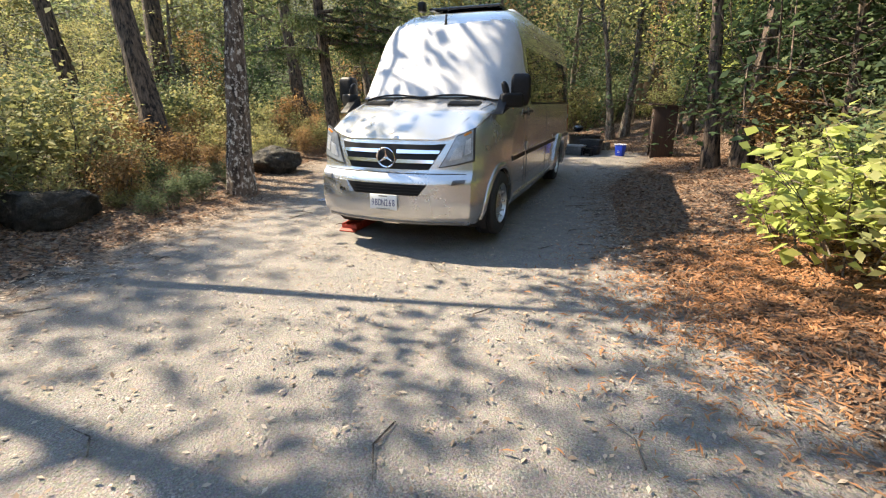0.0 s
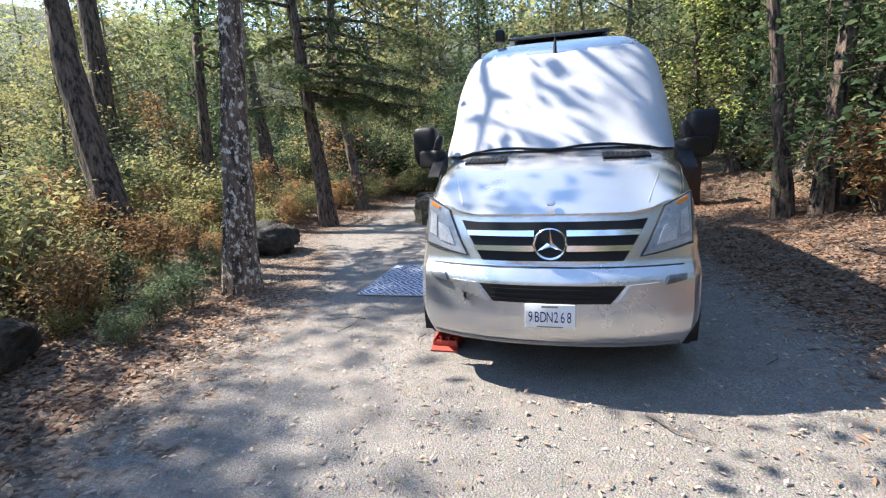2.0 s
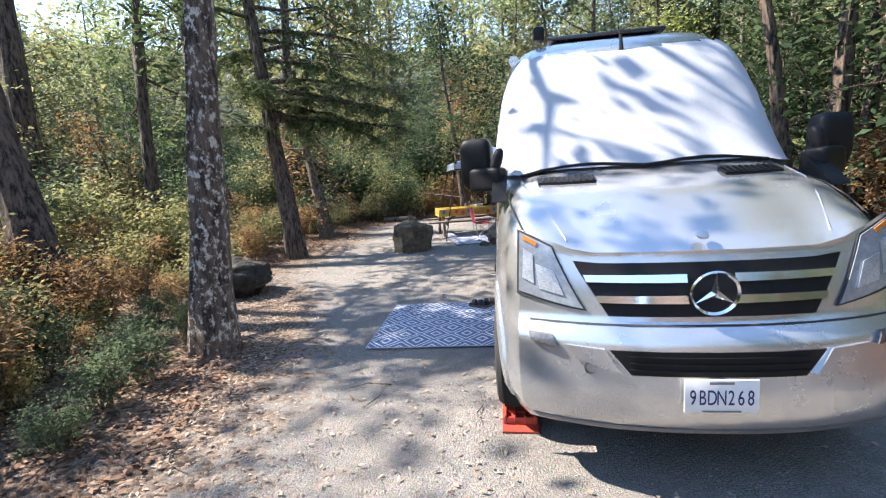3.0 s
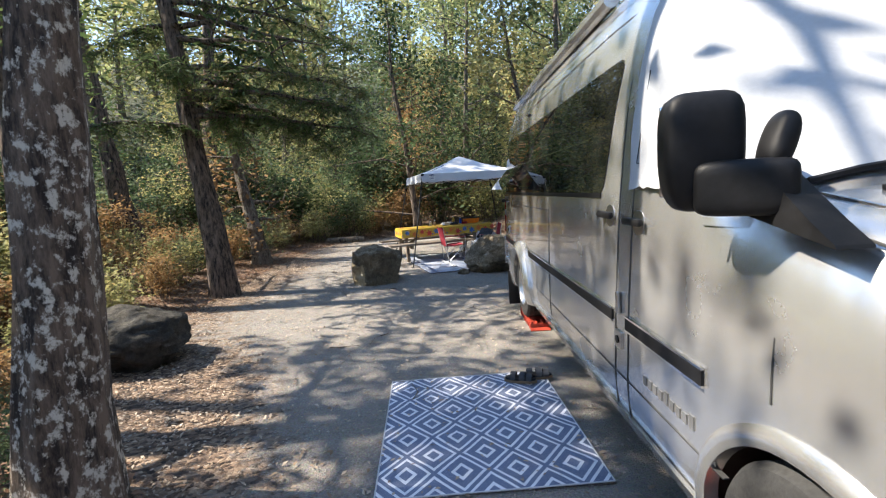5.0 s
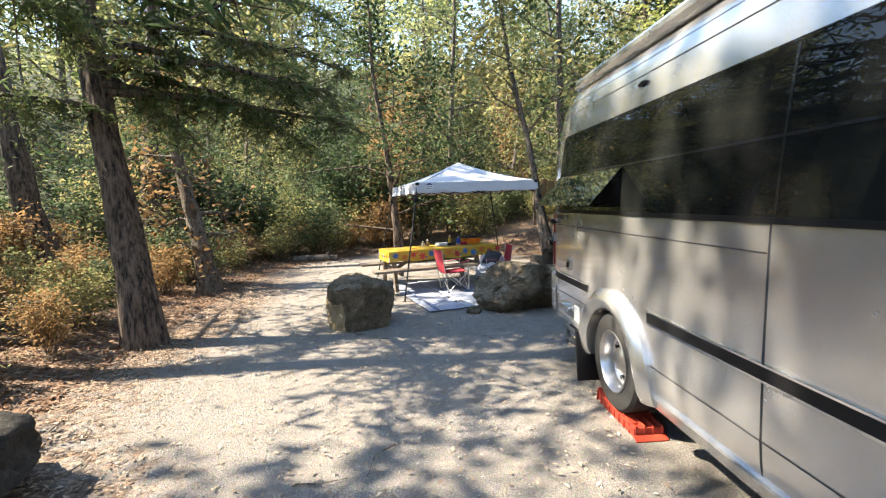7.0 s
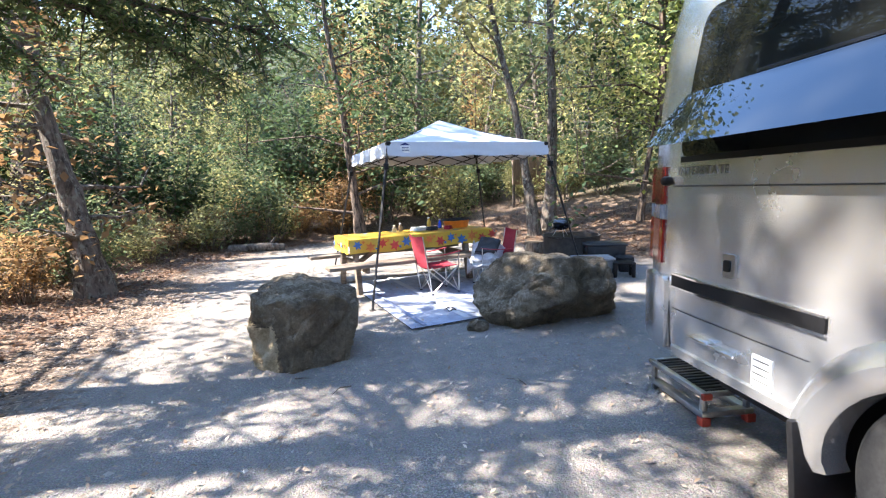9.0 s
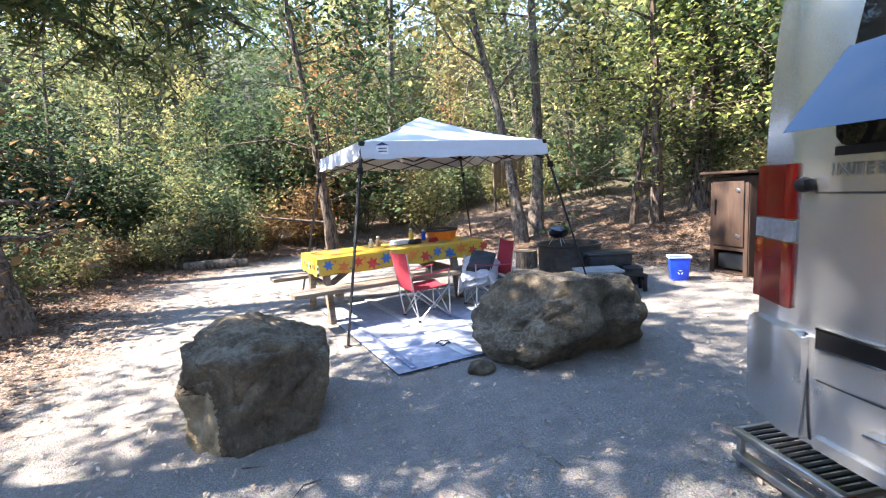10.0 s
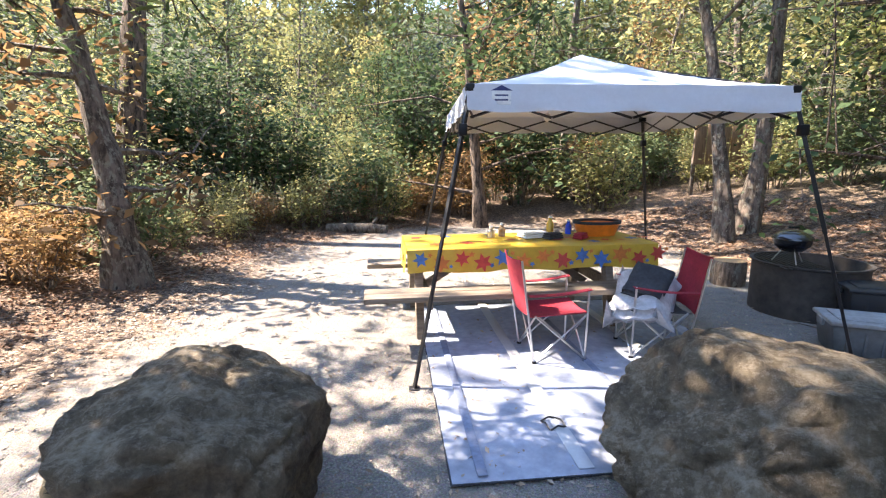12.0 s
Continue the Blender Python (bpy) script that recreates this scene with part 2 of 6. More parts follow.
FRAME_BLACK = plain("black_steel", (0.018, 0.018, 0.02), 0.4, 0.4, 30, 0.3)
WOOD_GREY = wood("weathered_table_wood", (0.10, 0.075, 0.055), (0.30, 0.24, 0.18))
WOOD_DARK = wood("dark_stained_plywood", (0.024, 0.012, 0.007), (0.068, 0.034, 0.019), (10, 10, 1))
CLOTH_YELLOW = plain("yellow_oilcloth", (0.56, 0.37, 0.045), 0.4, 0, 20, 0.12, 0.12)
PRINT_RED = plain("red_flower_print", (0.50, 0.06, 0.05), 0.45, 0, 25, 0.3, 0)
PRINT_BLUE = plain("blue_flower_print", (0.06, 0.16, 0.42), 0.45, 0, 25, 0.3, 0)
PRINT_ORANGE = plain("orange_flower_print", (0.62, 0.20, 0.05), 0.45, 0, 25, 0.3, 0)
RED_CLOTH = plain("red_chair_cloth", (0.33, 0.022, 0.04), 0.85, 0, 50, 0.25, 0.4)
GREY_CLOTH = plain("dark_grey_cloth", (0.035, 0.038, 0.045), 0.9, 0, 40, 0.4, 0.5)
TOTE_LID = plain("dusty_pale_lid", (0.26, 0.27, 0.28), 0.6, 0, 20, 0.3, 0.05)
FLEECE = plain("pale_grey_fleece", (0.44, 0.44, 0.46), 0.95, 0, 40, 0.25, 0.6)
RUST = plain("rusted_steel", (0.065, 0.054, 0.046), 0.75, 0.3, 12, 0.5, 0.5)
BLUE_PLASTIC = plain("blue_plastic", (0.015, 0.07, 0.62), 0.4, 0, 20, 0.15, 0.05)
ORANGE_PLASTIC = plain("orange_plastic", (0.75, 0.20, 0.02), 0.45, 0, 20, 0.2, 0.05)
TOTE_DARK = plain("charcoal_plastic", (0.013, 0.015, 0.019), 0.5, 0, 20, 0.25, 0.05)
TOTE_GREY = plain("grey_plastic", (0.10, 0.11, 0.115), 0.55, 0, 20, 0.25, 0.05)
ENAMEL = plain("black_enamel", (0.012, 0.014, 0.02), 0.15, 0, 20, 0.3, 0, coat=0.8)
FENCE_WOOD = wood("tan_fence_board", (0.10, 0.062, 0.036), (0.24, 0.16, 0.095), (10, 10, 1))
CUT_WOOD = wood("cut_wood", (0.20, 0.12, 0.06), (0.46, 0.32, 0.18), (6, 6, 2))
TAN_CLOTH = plain("tan_sandal", (0.17, 0.115, 0.07), 0.85, 0, 40, 0.3, 0.3)
PEBBLE = plain("pebble_stone", (0.27, 0.25, 0.22), 0.9, 0, 9, 0.6, 0)
RUG = rug_mat("navy_and_white_rug", (0.10, 0.125, 0.20), (0.62, 0.64, 0.68), 0.3175, 0.3875)
BARK_PALE = bark("pale_lichened_bark", (0.020, 0.013, 0.010), (0.16, 0.115, 0.085), (0.54, 0.50, 0.44))
BARK_DARK = bark("dark_furrowed_bark", (0.010, 0.007, 0.0055), (0.16, 0.115, 0.085), None, 1.3)
BARK_GREY = bark("grey_brown_bark", (0.035, 0.026, 0.02), (0.16, 0.125, 0.10), (0.20, 0.19, 0.15))
LEAF_GREEN = leaf("green_leaves", [(0.1, (0.04, 0.064, 0.032)), (0.45, (0.105, 0.148, 0.072)), (0.75, (0.20, 0.235, 0.115)), (1, (0.35, 0.33, 0.17))])
LEAF_DARK = leaf("dark_evergreen_leaves", [(0.1, (0.022, 0.04, 0.02)), (0.5, (0.055, 0.092, 0.042)), (0.9, (0.12, 0.17, 0.07))], 0.35)
LEAF_YELLOW = leaf("yellowing_leaves", [(0.1, (0.12, 0.145, 0.06)), (0.4, (0.25, 0.26, 0.11)), (0.7, (0.39, 0.345, 0.15)), (1, (0.42, 0.27, 0.12))])
LEAF_BROWN = leaf("dry_autumn_leaves", [(0.1, (0.10, 0.06, 0.03)), (0.45, (0.26, 0.155, 0.07)), (0.75, (0.42, 0.28, 0.13)), (1, (0.50, 0.42, 0.22))])
LEAF_FALLEN = leaf("fallen_leaves", [(0.05, (0.065, 0.036, 0.024)), (0.35, (0.165, 0.09, 0.055)), (0.7, (0.29, 0.18, 0.115)), (1, (0.46, 0.36, 0.27))], 0.12)
LEAF_FLECK = leaf("leaf_scraps", [(0.05, (0.10, 0.065, 0.045)), (0.35, (0.23, 0.165, 0.115)), (0.7, (0.40, 0.325, 0.25)), (1, (0.58, 0.52, 0.44))], 0.1)
# lighter than the green leaves: the slope's sunlight is put into the colour
LEAF_FAR = leaf("painted_sunlit_slope_leaves", [(0.1, (0.12, 0.15, 0.065)), (0.45, (0.27, 0.315, 0.14)), (0.75, (0.40, 0.41, 0.19)), (1, (0.50, 0.45, 0.24))], 0.5)
LEAF_LIME = leaf("broad_lime_leaves", [(0.1, (0.20, 0.26, 0.06)), (0.5, (0.36, 0.41, 0.12)), (0.9, (0.50, 0.50, 0.20))], 0.45)
NEEDLE_LITTER = leaf("orange_needle_litter", [(0.1, (0.16, 0.075, 0.035)), (0.5, (0.36, 0.17, 0.08)), (0.9, (0.52, 0.30, 0.17))], 0.1)
NEEDLES = leaf("fir_needles", [(0.1, (0.03, 0.058, 0.024)), (0.45, (0.085, 0.125, 0.048)), (0.7, (0.18, 0.20, 0.08)), (1, (0.40, 0.24, 0.10))], 0.45)

# ---- mesh helpers ----


def finish(bm, name, smooth=35):
    me = bpy.data.meshes.new(name)
    bm.to_mesh(me)
    bm.free()
    if smooth:
        me.polygons.foreach_set("use_smooth", [True] * len(me.polygons))
        me.set_sharp_from_angle(angle=radians(smooth))
    return me


def part(name, bm, material, parent=None, label="", smooth=35):
    ob = new(name, finish(bm, name, smooth) if isinstance(bm, bmesh.types.BMesh) else bm)
    if not ob.data.materials:
        ob.data.materials.append(material)
    ob.parent = parent
    if label:
        tagged(ob, label)
    return ob


def thing(name, m, label, category, group="", kind=""):
    ob = new(name)
    ob.empty_display_size = 0.1
    ob.matrix_world = m
    return tagged(ob, label, category, group, kind)


def box(bm, c, s, bevel=0.01, turn=None, taper=1.0):
    r = bmesh.ops.create_cube(bm, size=1)
    vs = r["verts"]
    for v in vs:
        k = taper if v.co.z < 0 else 1.0
        v.co = Vector((v.co.x * s[0] * k, v.co.y * s[1] * k, v.co.z * s[2]))
    if bevel:
        es = list({e for v in vs for e in v.link_edges})
        vs = bmesh.ops.bevel(bm, geom=es, offset=min(bevel, min(s) * 0.45), segments=2, affect="EDGES", profile=0.5)["verts"]
    m = Matrix.Translation(c)
    if turn is not None:
        m = m @ turn
    bmesh.ops.transform(bm, matrix=m, verts=list(vs))
    return bm


def tube(bm, pts, radii, seg=8, rough=0.0, caps=True):
    """A tapered tube along pts."""
    pts = [Vector(p) for p in pts]
    rings = []
    side = None
    for i, p in enumerate(pts):
        d = (pts[min(i + 1, len(pts) - 1)] - pts[max(i - 1, 0)]).normalized()
        ref = Vector((0, 0, 1)) if abs(d.z) < 0.9 else Vector((1, 0, 0))
        side = (ref - d * ref.dot(d)).normalized() if side is None else (side - d * side.dot(d)).normalized()
        up = d.cross(side)
        ring = []
        for k in range(seg):
            a = 2 * math.pi * k / seg
            r = radii[i] * (1 + rough * (noise.noise(p * 3 + Vector((math.cos(a), math.sin(a), 0)) * 2)))
            ring.append(bm.verts.new(p + (side * math.cos(a) + up * math.sin(a)) * r))
        rings.append(ring)
    for a, b in zip(rings, rings[1:]):
        for k in range(seg):
            bm.faces.new((a[k], a[(k + 1) % seg], b[(k + 1) % seg], b[k]))
    if caps:
        bm.faces.new(rings[0][::-1])
        bm.faces.new(rings[-1])
    return bm


def lathe(bm, prof, seg=32, m=Matrix()):
    """Turn the profile (radius, height) round z."""
    rings = [[bm.verts.new(m @ Vector((r * math.cos(2 * math.pi * k / seg), r * math.sin(2 * math.pi * k / seg), z))) for k in range(seg)] for r, z in prof]
    for a, b in zip(rings, rings[1:]):
        for k in range(seg):
            bm.faces.new((a[k], a[(k + 1) % seg], b[(k + 1) % seg], b[k]))
    return bm


def grid(bm, rows, close=False):
    vs = [[bm.verts.new(p) for p in row] for row in rows]
    for a, b in zip(vs, vs[1:]):
        for i in range(len(a) - 1):
            bm.faces.new((a[i], a[i + 1], b[i + 1], b[i]))
    return vs


def slab(bm, rows, depth):
    """A grid with thickness: its back lies at depth (a vector) behind it."""
    depth = Vector(depth)
    f = grid(bm, rows)
    k = [[bm.verts.new(v.co + depth) for v in r] for r in f]
    for a, b in zip(k, k[1:]):
        for i in range(len(a) - 1):
            bm.faces.new((b[i], b[i + 1], a[i + 1], a[i]))
    ring = lambda g: g[0] + [r[-1] for r in g[1:]] + g[-1][-2::-1] + [r[0] for r in g[-2:0:-1]]
    p, q = ring(f), ring(k)
    for i in range(len(p)):
        j = (i + 1) % len(p)
        bm.faces.new((p[j], p[i], q[i], q[j]))
    return bm


def quads(name, verts, material):
    """One mesh of loose quads from an (n, 4, 3) array."""
    n = len(verts)
    me = bpy.data.meshes.new(name)
    me.vertices.add(4 * n)
    me.vertices.foreach_set("co", np.asarray(verts, dtype=np.float32).ravel())
    me.loops.add(4 * n)
    me.loops.foreach_set("vertex_index", np.arange(4 * n, dtype=np.int32))
    me.polygons.add(n)
    me.polygons.foreach_set("loop_start", np.arange(0, 4 * n, 4, dtype=np.int32))
    me.update(calc_edges=True)
    me.materials.append(material)
    return me


def leaf_quads(rng, centres, size, flat=0.5, slim=0.55):
    """Leaf-shaped quads, pointed at both ends, at the centres."""
    n = len(centres)
    nrm = rng.normal(size=(n, 3))
    nrm[:, 2] = np.abs(nrm[:, 2]) + flat * 2
    nrm /= np.linalg.norm(nrm, axis=1)[:, None]
    a = np.cross(nrm, rng.normal(size=(n, 3)))
    a /= np.linalg.norm(a, axis=1)[:, None]
    b = np.cross(nrm, a)
    s = (size * rng.uniform(0.6, 1.35, n))[:, None]
    fold = nrm * s * 0.18
    return np.stack([centres - a * s, centres + b * s * slim + fold, centres + a * s, centres - b * s * slim + fold], axis=1)


# ---- plan ----
LEFT_Y, LEFT_X = [-12, 0, 1.75, 3, 4.2, 6, 8, 11, 15, 18, 20, 22, 24], [-3.6, -4.4, -4.7, -4.9, -5.1, -5.6, -7.3, -7.8, -8.1, -8.1, -7.6, -5.6, -3.5]
RIGHT_Y, RIGHT_X = [-12, 2, 3, 4, 4.5, 6, 9, 12, 14, 15.5, 17, 19.5, 22, 24], [2.6, 1.5, 1.0, 0.6, 0.25, 0.0, -0.25, 0.3, 0.7, 0.6, -0.6, -1.6, -3.6, -3.6]


def off_site(x, y):
    """Metres outside the trodden gravel; negative inside."""
    d = max(np.interp(y, LEFT_Y, LEFT_X) - x, x - np.interp(y, RIGHT_Y, RIGHT_X), (y - 22.5) * 0.8)
    return float(d)


def ground_z(x, y):
    d = off_site(x, y)
    z = 0.05 * noise.noise(Vector((x * 0.35, y * 0.35, 0))) + 0.015 * noise.noise(Vector((x * 1.7, y * 1.7, 3)))
    z *= min(1.0, 0.25 + max(d, 0))
    if d > 0:
        right = 1 / (1 + math.exp(-(x + 3 + 0.25 * (y - 18)) * 0.8))
        near_cab = 1 - math.exp(-(((x - 1.2) / 1.6) ** 2 + ((y - 14.8) / 1.6) ** 2))
        rise = (0.06 + 0.14 * right) * near_cab
        e = min(d, 9.0)
        z += rise * e * e / (e + 0.8) + 0.03 * min(d, 1)
        r = math.hypot(x + 3, y - 10)
        z += 0.42 * max(0.0, r - 22) * min(1, (r - 20) / 20) * (1.0 if r < 75 else 75 / r)
    return z

# ---- ground ----


def build_ground():
    def axis(lo, hi, step, far):
        mid = list(np.arange(lo, hi, step))
        out, s, v = [], step, hi
        while v < far:
            out.append(v)
            s *= 1.22
            v += s
        neg, s, v = [], step, lo
        while v > -far:
            s *= 1.22
            v -= s
            neg.append(v)
        return neg[::-1] + mid + out
    xs, ys = axis(-13, 7, 0.16, 500), axis(-3, 24, 0.16, 500)
    bm = bmesh.new()
    layer = bm.verts.layers.float.new("litter")
    herb = bm.verts.layers.float.new("undergrowth")
    rows = []
    for y in ys:
        row = []
        for x in xs:
            v = bm.verts.new((x, y, ground_z(x, y)))
            d = off_site(x, y)
            heap = 0.6 * math.exp(-((x + 6.5) / 1.1) ** 2 - ((y - 6.6) / 2.2) ** 4)
            heap += 0.45 * math.exp(-((x + 8.4) / 1.2) ** 2 - ((y - 13.5) / 3.0) ** 4)
            v[layer] = min(1.0, max(0.0, 0.62 + heap + d * (0.34 if x < -3 else 0.6)))
            v[herb] = min(1.0, max(0.0, (d - 4.0) / 5.0))
            row.append(v)
        rows.append(row)
    for a, b in zip(rows, rows[1:]):
        for i in range(len(xs) - 1):
            bm.faces.new((a[i], a[i + 1], b[i + 1], b[i]))
    ob = part("ground", bm, GROUND, smooth=80)
    return tagged(ob, "packed gravel clearing with leaf litter along its edges", "ground", kind="structure")


build_ground()

# ---- van ----
VX = -2.15


def low_z(y):
    return float(np.interp(y, [9.1, 9.45, 10.68], [0.33, 0.49, 0.50]))


def top_z(y):
    return float(np.interp(y, [3.9, 4.0, 4.15, 4.5, 4.95, 5.02, 5.6, 5.75, 6.0, 6.4, 7.0, 10.2, 10.45, 10.6, 10.68],
                           [1.15, 1.21, 1.28, 1.43, 1.555, 1.62, 2.40, 2.51, 2.62, 2.70, 2.73, 2.75, 2.71, 2.62, 2.50]))


def half_w(y, z):
    w = float(np.interp(y, [3.9, 4.0, 4.2, 4.6, 5.0, 10.2, 10.5, 10.68], [0.86, 0.92, 0.96, 0.99, 1.0, 1.0, 0.975, 0.90]))
    return w * float(np.interp(z, [0.3, 0.42, 0.55, 0.95, 1.45, 2.0, 2.7], [0.93, 0.985, 1.0, 1.0, 0.985, 0.95, 0.90]))


def bow(y):
    return float(np.interp(y, [3.9, 4.5, 5.0, 5.6, 6.1], [0.27, 0.22, 0.18, 0.14, 0.0]))


def lean(y, z):
    k = float(np.interp(y, [3.9, 4.6], [1, 0]))
    return k * float(np.interp(z, [0.3, 0.42, 0.55, 0.78, 0.86, 1.0, 1.16], [0.07, 0.0, -0.02, 0.0, 0.07, 0.10, 0.15]))


def section_x(y, z):
    f = (z - low_z(y)) / (top_z(y) - low_z(y))
    return half_w(y, z) * max(0.0, 1 - min(1.0, max(0.0, f)) ** 7) ** (1 / 7)


def shoulder(y, x, z):
    """The wings stand higher than the bonnet's lip between the headlights."""
    k = float(np.interp(y, [3.9, 4.2, 4.6, 5.0], [0.13, 0.09, 0.045, 0.02]))
    return k * min(1.0, max(0.0, (abs(x) - 0.56) / 0.28)) * min(1.0, max(0.0, (z - 0.90) / 0.25))


def skin(y, x, z):
    return Vector((x, y + lean(y, z) + bow(y) * abs(x) ** 2.4, z + shoulder(y, x, z)))


def side_x(y, z):
    y0 = y
    for _ in range(5):
        x = section_x(y0, z)
        y0 = y - bow(y0) * x ** 2.4 - lean(y0, z)
    return section_x(y0, z)


def nose(x, z, out=0.0):
    p = skin(3.9, x, z)
    return Vector((p.x, p.y - out, p.z))


FRACS = list(np.linspace(0, 0.8, 22)) + [math.sin(a) ** (2 / 7) for a in np.linspace(math.asin(0.8 ** 3.5), math.pi / 2, 14)][1:]
AXLES = (4.78, 9.04)


def section(y):
    t = top_z(y)
    half = []
    for f in FRACS[:-1]:
        z = low_z(y) + (t - low_z(y)) * f
        half.append((section_x(y, z), z))
    xt = half[-1][0]
    top = [(xt * k, t - (t - half[-1][1]) * (k ** 6)) for k in (0.8, 0.6, 0.4, 0.2)]
    half += top
    pts = [(-x, z) for x, z in half] + [(0, t)] + [(x, z) for x, z in half[::-1]]
    return [skin(y, x, z) for x, z in pts]


def van_body(parent):
    ys = sorted(set([3.9, 3.94, 4.0, 4.07, 4.15] + list(np.round(np.arange(4.25, 5.36, 0.055), 3)) + list(np.round(np.arange(5.4, 8.5, 0.1), 3))
                    + list(np.round(np.arange(8.52, 9.6, 0.055), 3)) + [9.7, 9.9, 10.1, 10.25, 10.35, 10.45, 10.52, 10.58, 10.63, 10.68]))
    bm = bmesh.new()
    vs = grid(bm, [section(y) for y in ys])
    first = vs[0]
    n = len(first)
    cols = 12
    prev = None
    for i in range(n // 2):
        a, b = first[i], first[n - 1 - i]
        inner = []
        for k in range(1, cols):
            u = -math.cos(math.pi * k / cols)
            x, z = a.co.x * -u, a.co.z
            inner.append(bm.verts.new(skin(3.9, x, z)))
        row = [a] + inner + [b]
        if prev:
            for k in range(cols):
                bm.faces.new((prev[k], prev[k + 1], row[k + 1], row[k]))
        prev = row
    bm.faces.new(prev[:1] + [first[n // 2]] + prev[:0:-1])
    bm.faces.new([v for v in vs[-1]][::-1])
    kill = []
    for f in bm.faces:
        c = f.calc_center_median()
        if abs(c.x) > 0.7 and any(math.hypot(c.y - ay, c.z - 0.40) < 0.455 for ay in AXLES):
            kill.append(f)
    bmesh.ops.delete(bm, geom=kill, context="FACES")
    bmesh.ops.recalc_face_normals(bm, faces=bm.faces)
    part("body", bm, SILVER, parent, smooth=28)


def side_panel(y0, y1, z0, z1, out=0.006, r=0.0, slant0=0.0, slant1=0.0, nz=8, ny=10, side=-1, deep=0.02):
    """A panel that follows the van's side; the slants shift its top ends."""
    rows = []
    for j in range(nz + 1):
        if r:
            t = -math.cos(math.pi * j / nz)
            z = (z0 + z1) / 2 + t * (z1 - z0) / 2
        else:
            z = z0 + (z1 - z0) * j / nz
        k = (z - z0) / (z1 - z0)
        e = min(z - z0, z1 - z)
        cut = r - math.sqrt(max(0, r * r - (r - e) ** 2)) if r and e < r else 0
        a, b = y0 + slant0 * k + cut, y1 + slant1 * k - cut
        rows.append([Vector((side * (side_x(a + (b - a) * i / ny, z) + out), a + (b - a) * i / ny, z)) for i in range(ny + 1)])
    bm = bmesh.new()
    slab(bm, rows, (-side * deep, 0, 0))
    bmesh.ops.recalc_face_normals(bm, faces=bm.faces)
    return bm


def nose_panel(corners, out=0.008, n=8, deep=0.03):
    """A panel that follows the van's nose; corners (x, z): bottom left, bottom right, top right, top left."""
    (ax, az), (bx, bz), (cx, cz), (dx, dz) = corners
    rows = []
    for j in range(n + 1):
        v = j / n
        row = []
        for i in range(n + 1):
            u = i / n
            x = (ax * (1 - u) + bx * u) * (1 - v) + (dx * (1 - u) + cx * u) * v
            z = (az * (1 - u) + bz * u) * (1 - v) + (dz * (1 - u) + cz * u) * v
            row.append(nose(x, z, out))
        rows.append(row)
    bm = bmesh.new()
    slab(bm, rows, (0, deep, 0))
    bmesh.ops.recalc_face_normals(bm, faces=bm.faces)
    return bm


def text_mesh(body, size, depth=0.002, spacing=1.0):
    cu = bpy.data.curves.new("lettering", "FONT")
    cu.body, cu.size, cu.extrude, cu.align_x, cu.align_y, cu.space_character = body, size, depth, "CENTER", "CENTER", spacing
    tmp = bpy.data.objects.new("lettering", cu)
    me = bpy.data.meshes.new_from_object(tmp)
    bpy.data.objects.remove(tmp)
    return me


def wheel(parent, y, x, side, r=0.355, dish=False):
    w = new("wheel")
    w.parent = parent
    w.matrix_local = pose(x, y, r + 0.09, 0, 90 * side, 0)
    bm = bmesh.new()
    lathe(bm, [(0.215, -0.12), (0.30, -0.125), (r - 0.02, -0.115), (r, -0.09), (r, -0.05), (r - 0.01, -0.045), (r - 0.01, -0.038), (r, -0.033), (r, 0.033), (r - 0.01, 0.038), (r - 0.01, 0.045), (r, 0.05), (r, 0.09), (r - 0.02, 0.115), (0.30, 0.125), (0.222, 0.115), (0.215, 0.09)], 48)
    part("tyre", bm, RUBBER, w)
    bm = bmesh.new()
    if dish:
        lathe(bm, [(0.224, 0.12), (0.215, 0.125), (0.205, 0.11), (0.195, 0.03), (0.15, -0.01), (0.10, -0.02), (0.095, 0.06), (0.06, 0.085), (0.001, 0.088)], 40)
    else:
        lathe(bm, [(0.224, 0.12), (0.215, 0.125), (0.205, 0.10), (0.19, 0.075), (0.12, 0.09), (0.07, 0.105), (0.001, 0.11)], 40)
    part("rim", bm, STEEL, w, "polished steel rim")
    for k in range(8):
        a = k * math.pi / 4
        part("lug_nut", lathe(bmesh.new(), [(0.016, 0.0), (0.016, 0.05), (0.001, 0.055)], 8, Matrix.Translation((0.145 * math.cos(a), 0.145 * math.sin(a), -0.01 if dish else 0.07))), CHROME, w)
        a += math.pi / 8
        part("hand_hole", lathe(bmesh.new(), [(0.024, 0.0), (0.024, 0.012), (0.001, 0.013)], 10, Matrix.Translation((0.168 * math.cos(a), 0.168 * math.sin(a), 0.008 if dish else 0.072))), BLACK, w)


def arc_flare(parent, y, side, r0, r1, material, out, name, a0=-5, a1=185, deep=0.05):
    rows = []
    n = 26
    for j in range(5):
        r = r0 + (r1 - r0) * j / 4
        bulge = out * math.sin(math.pi * (0.15 + 0.75 * j / 4)) + 0.004
        rows.append([Vector((side * (side_x(y + r * math.cos(a), max(0.36, 0.40 + r * math.sin(a))) + bulge), y + r * math.cos(a), 0.40 + r * math.sin(a)))
                     for a in [radians(a0 + (a1 - a0) * i / n) for i in range(n + 1)]])
    bm = bmesh.new()
    slab(bm, rows, (-side * deep, 0, 0))
    bmesh.ops.recalc_face_normals(bm, faces=bm.faces)
    part(name, bm, material, parent)


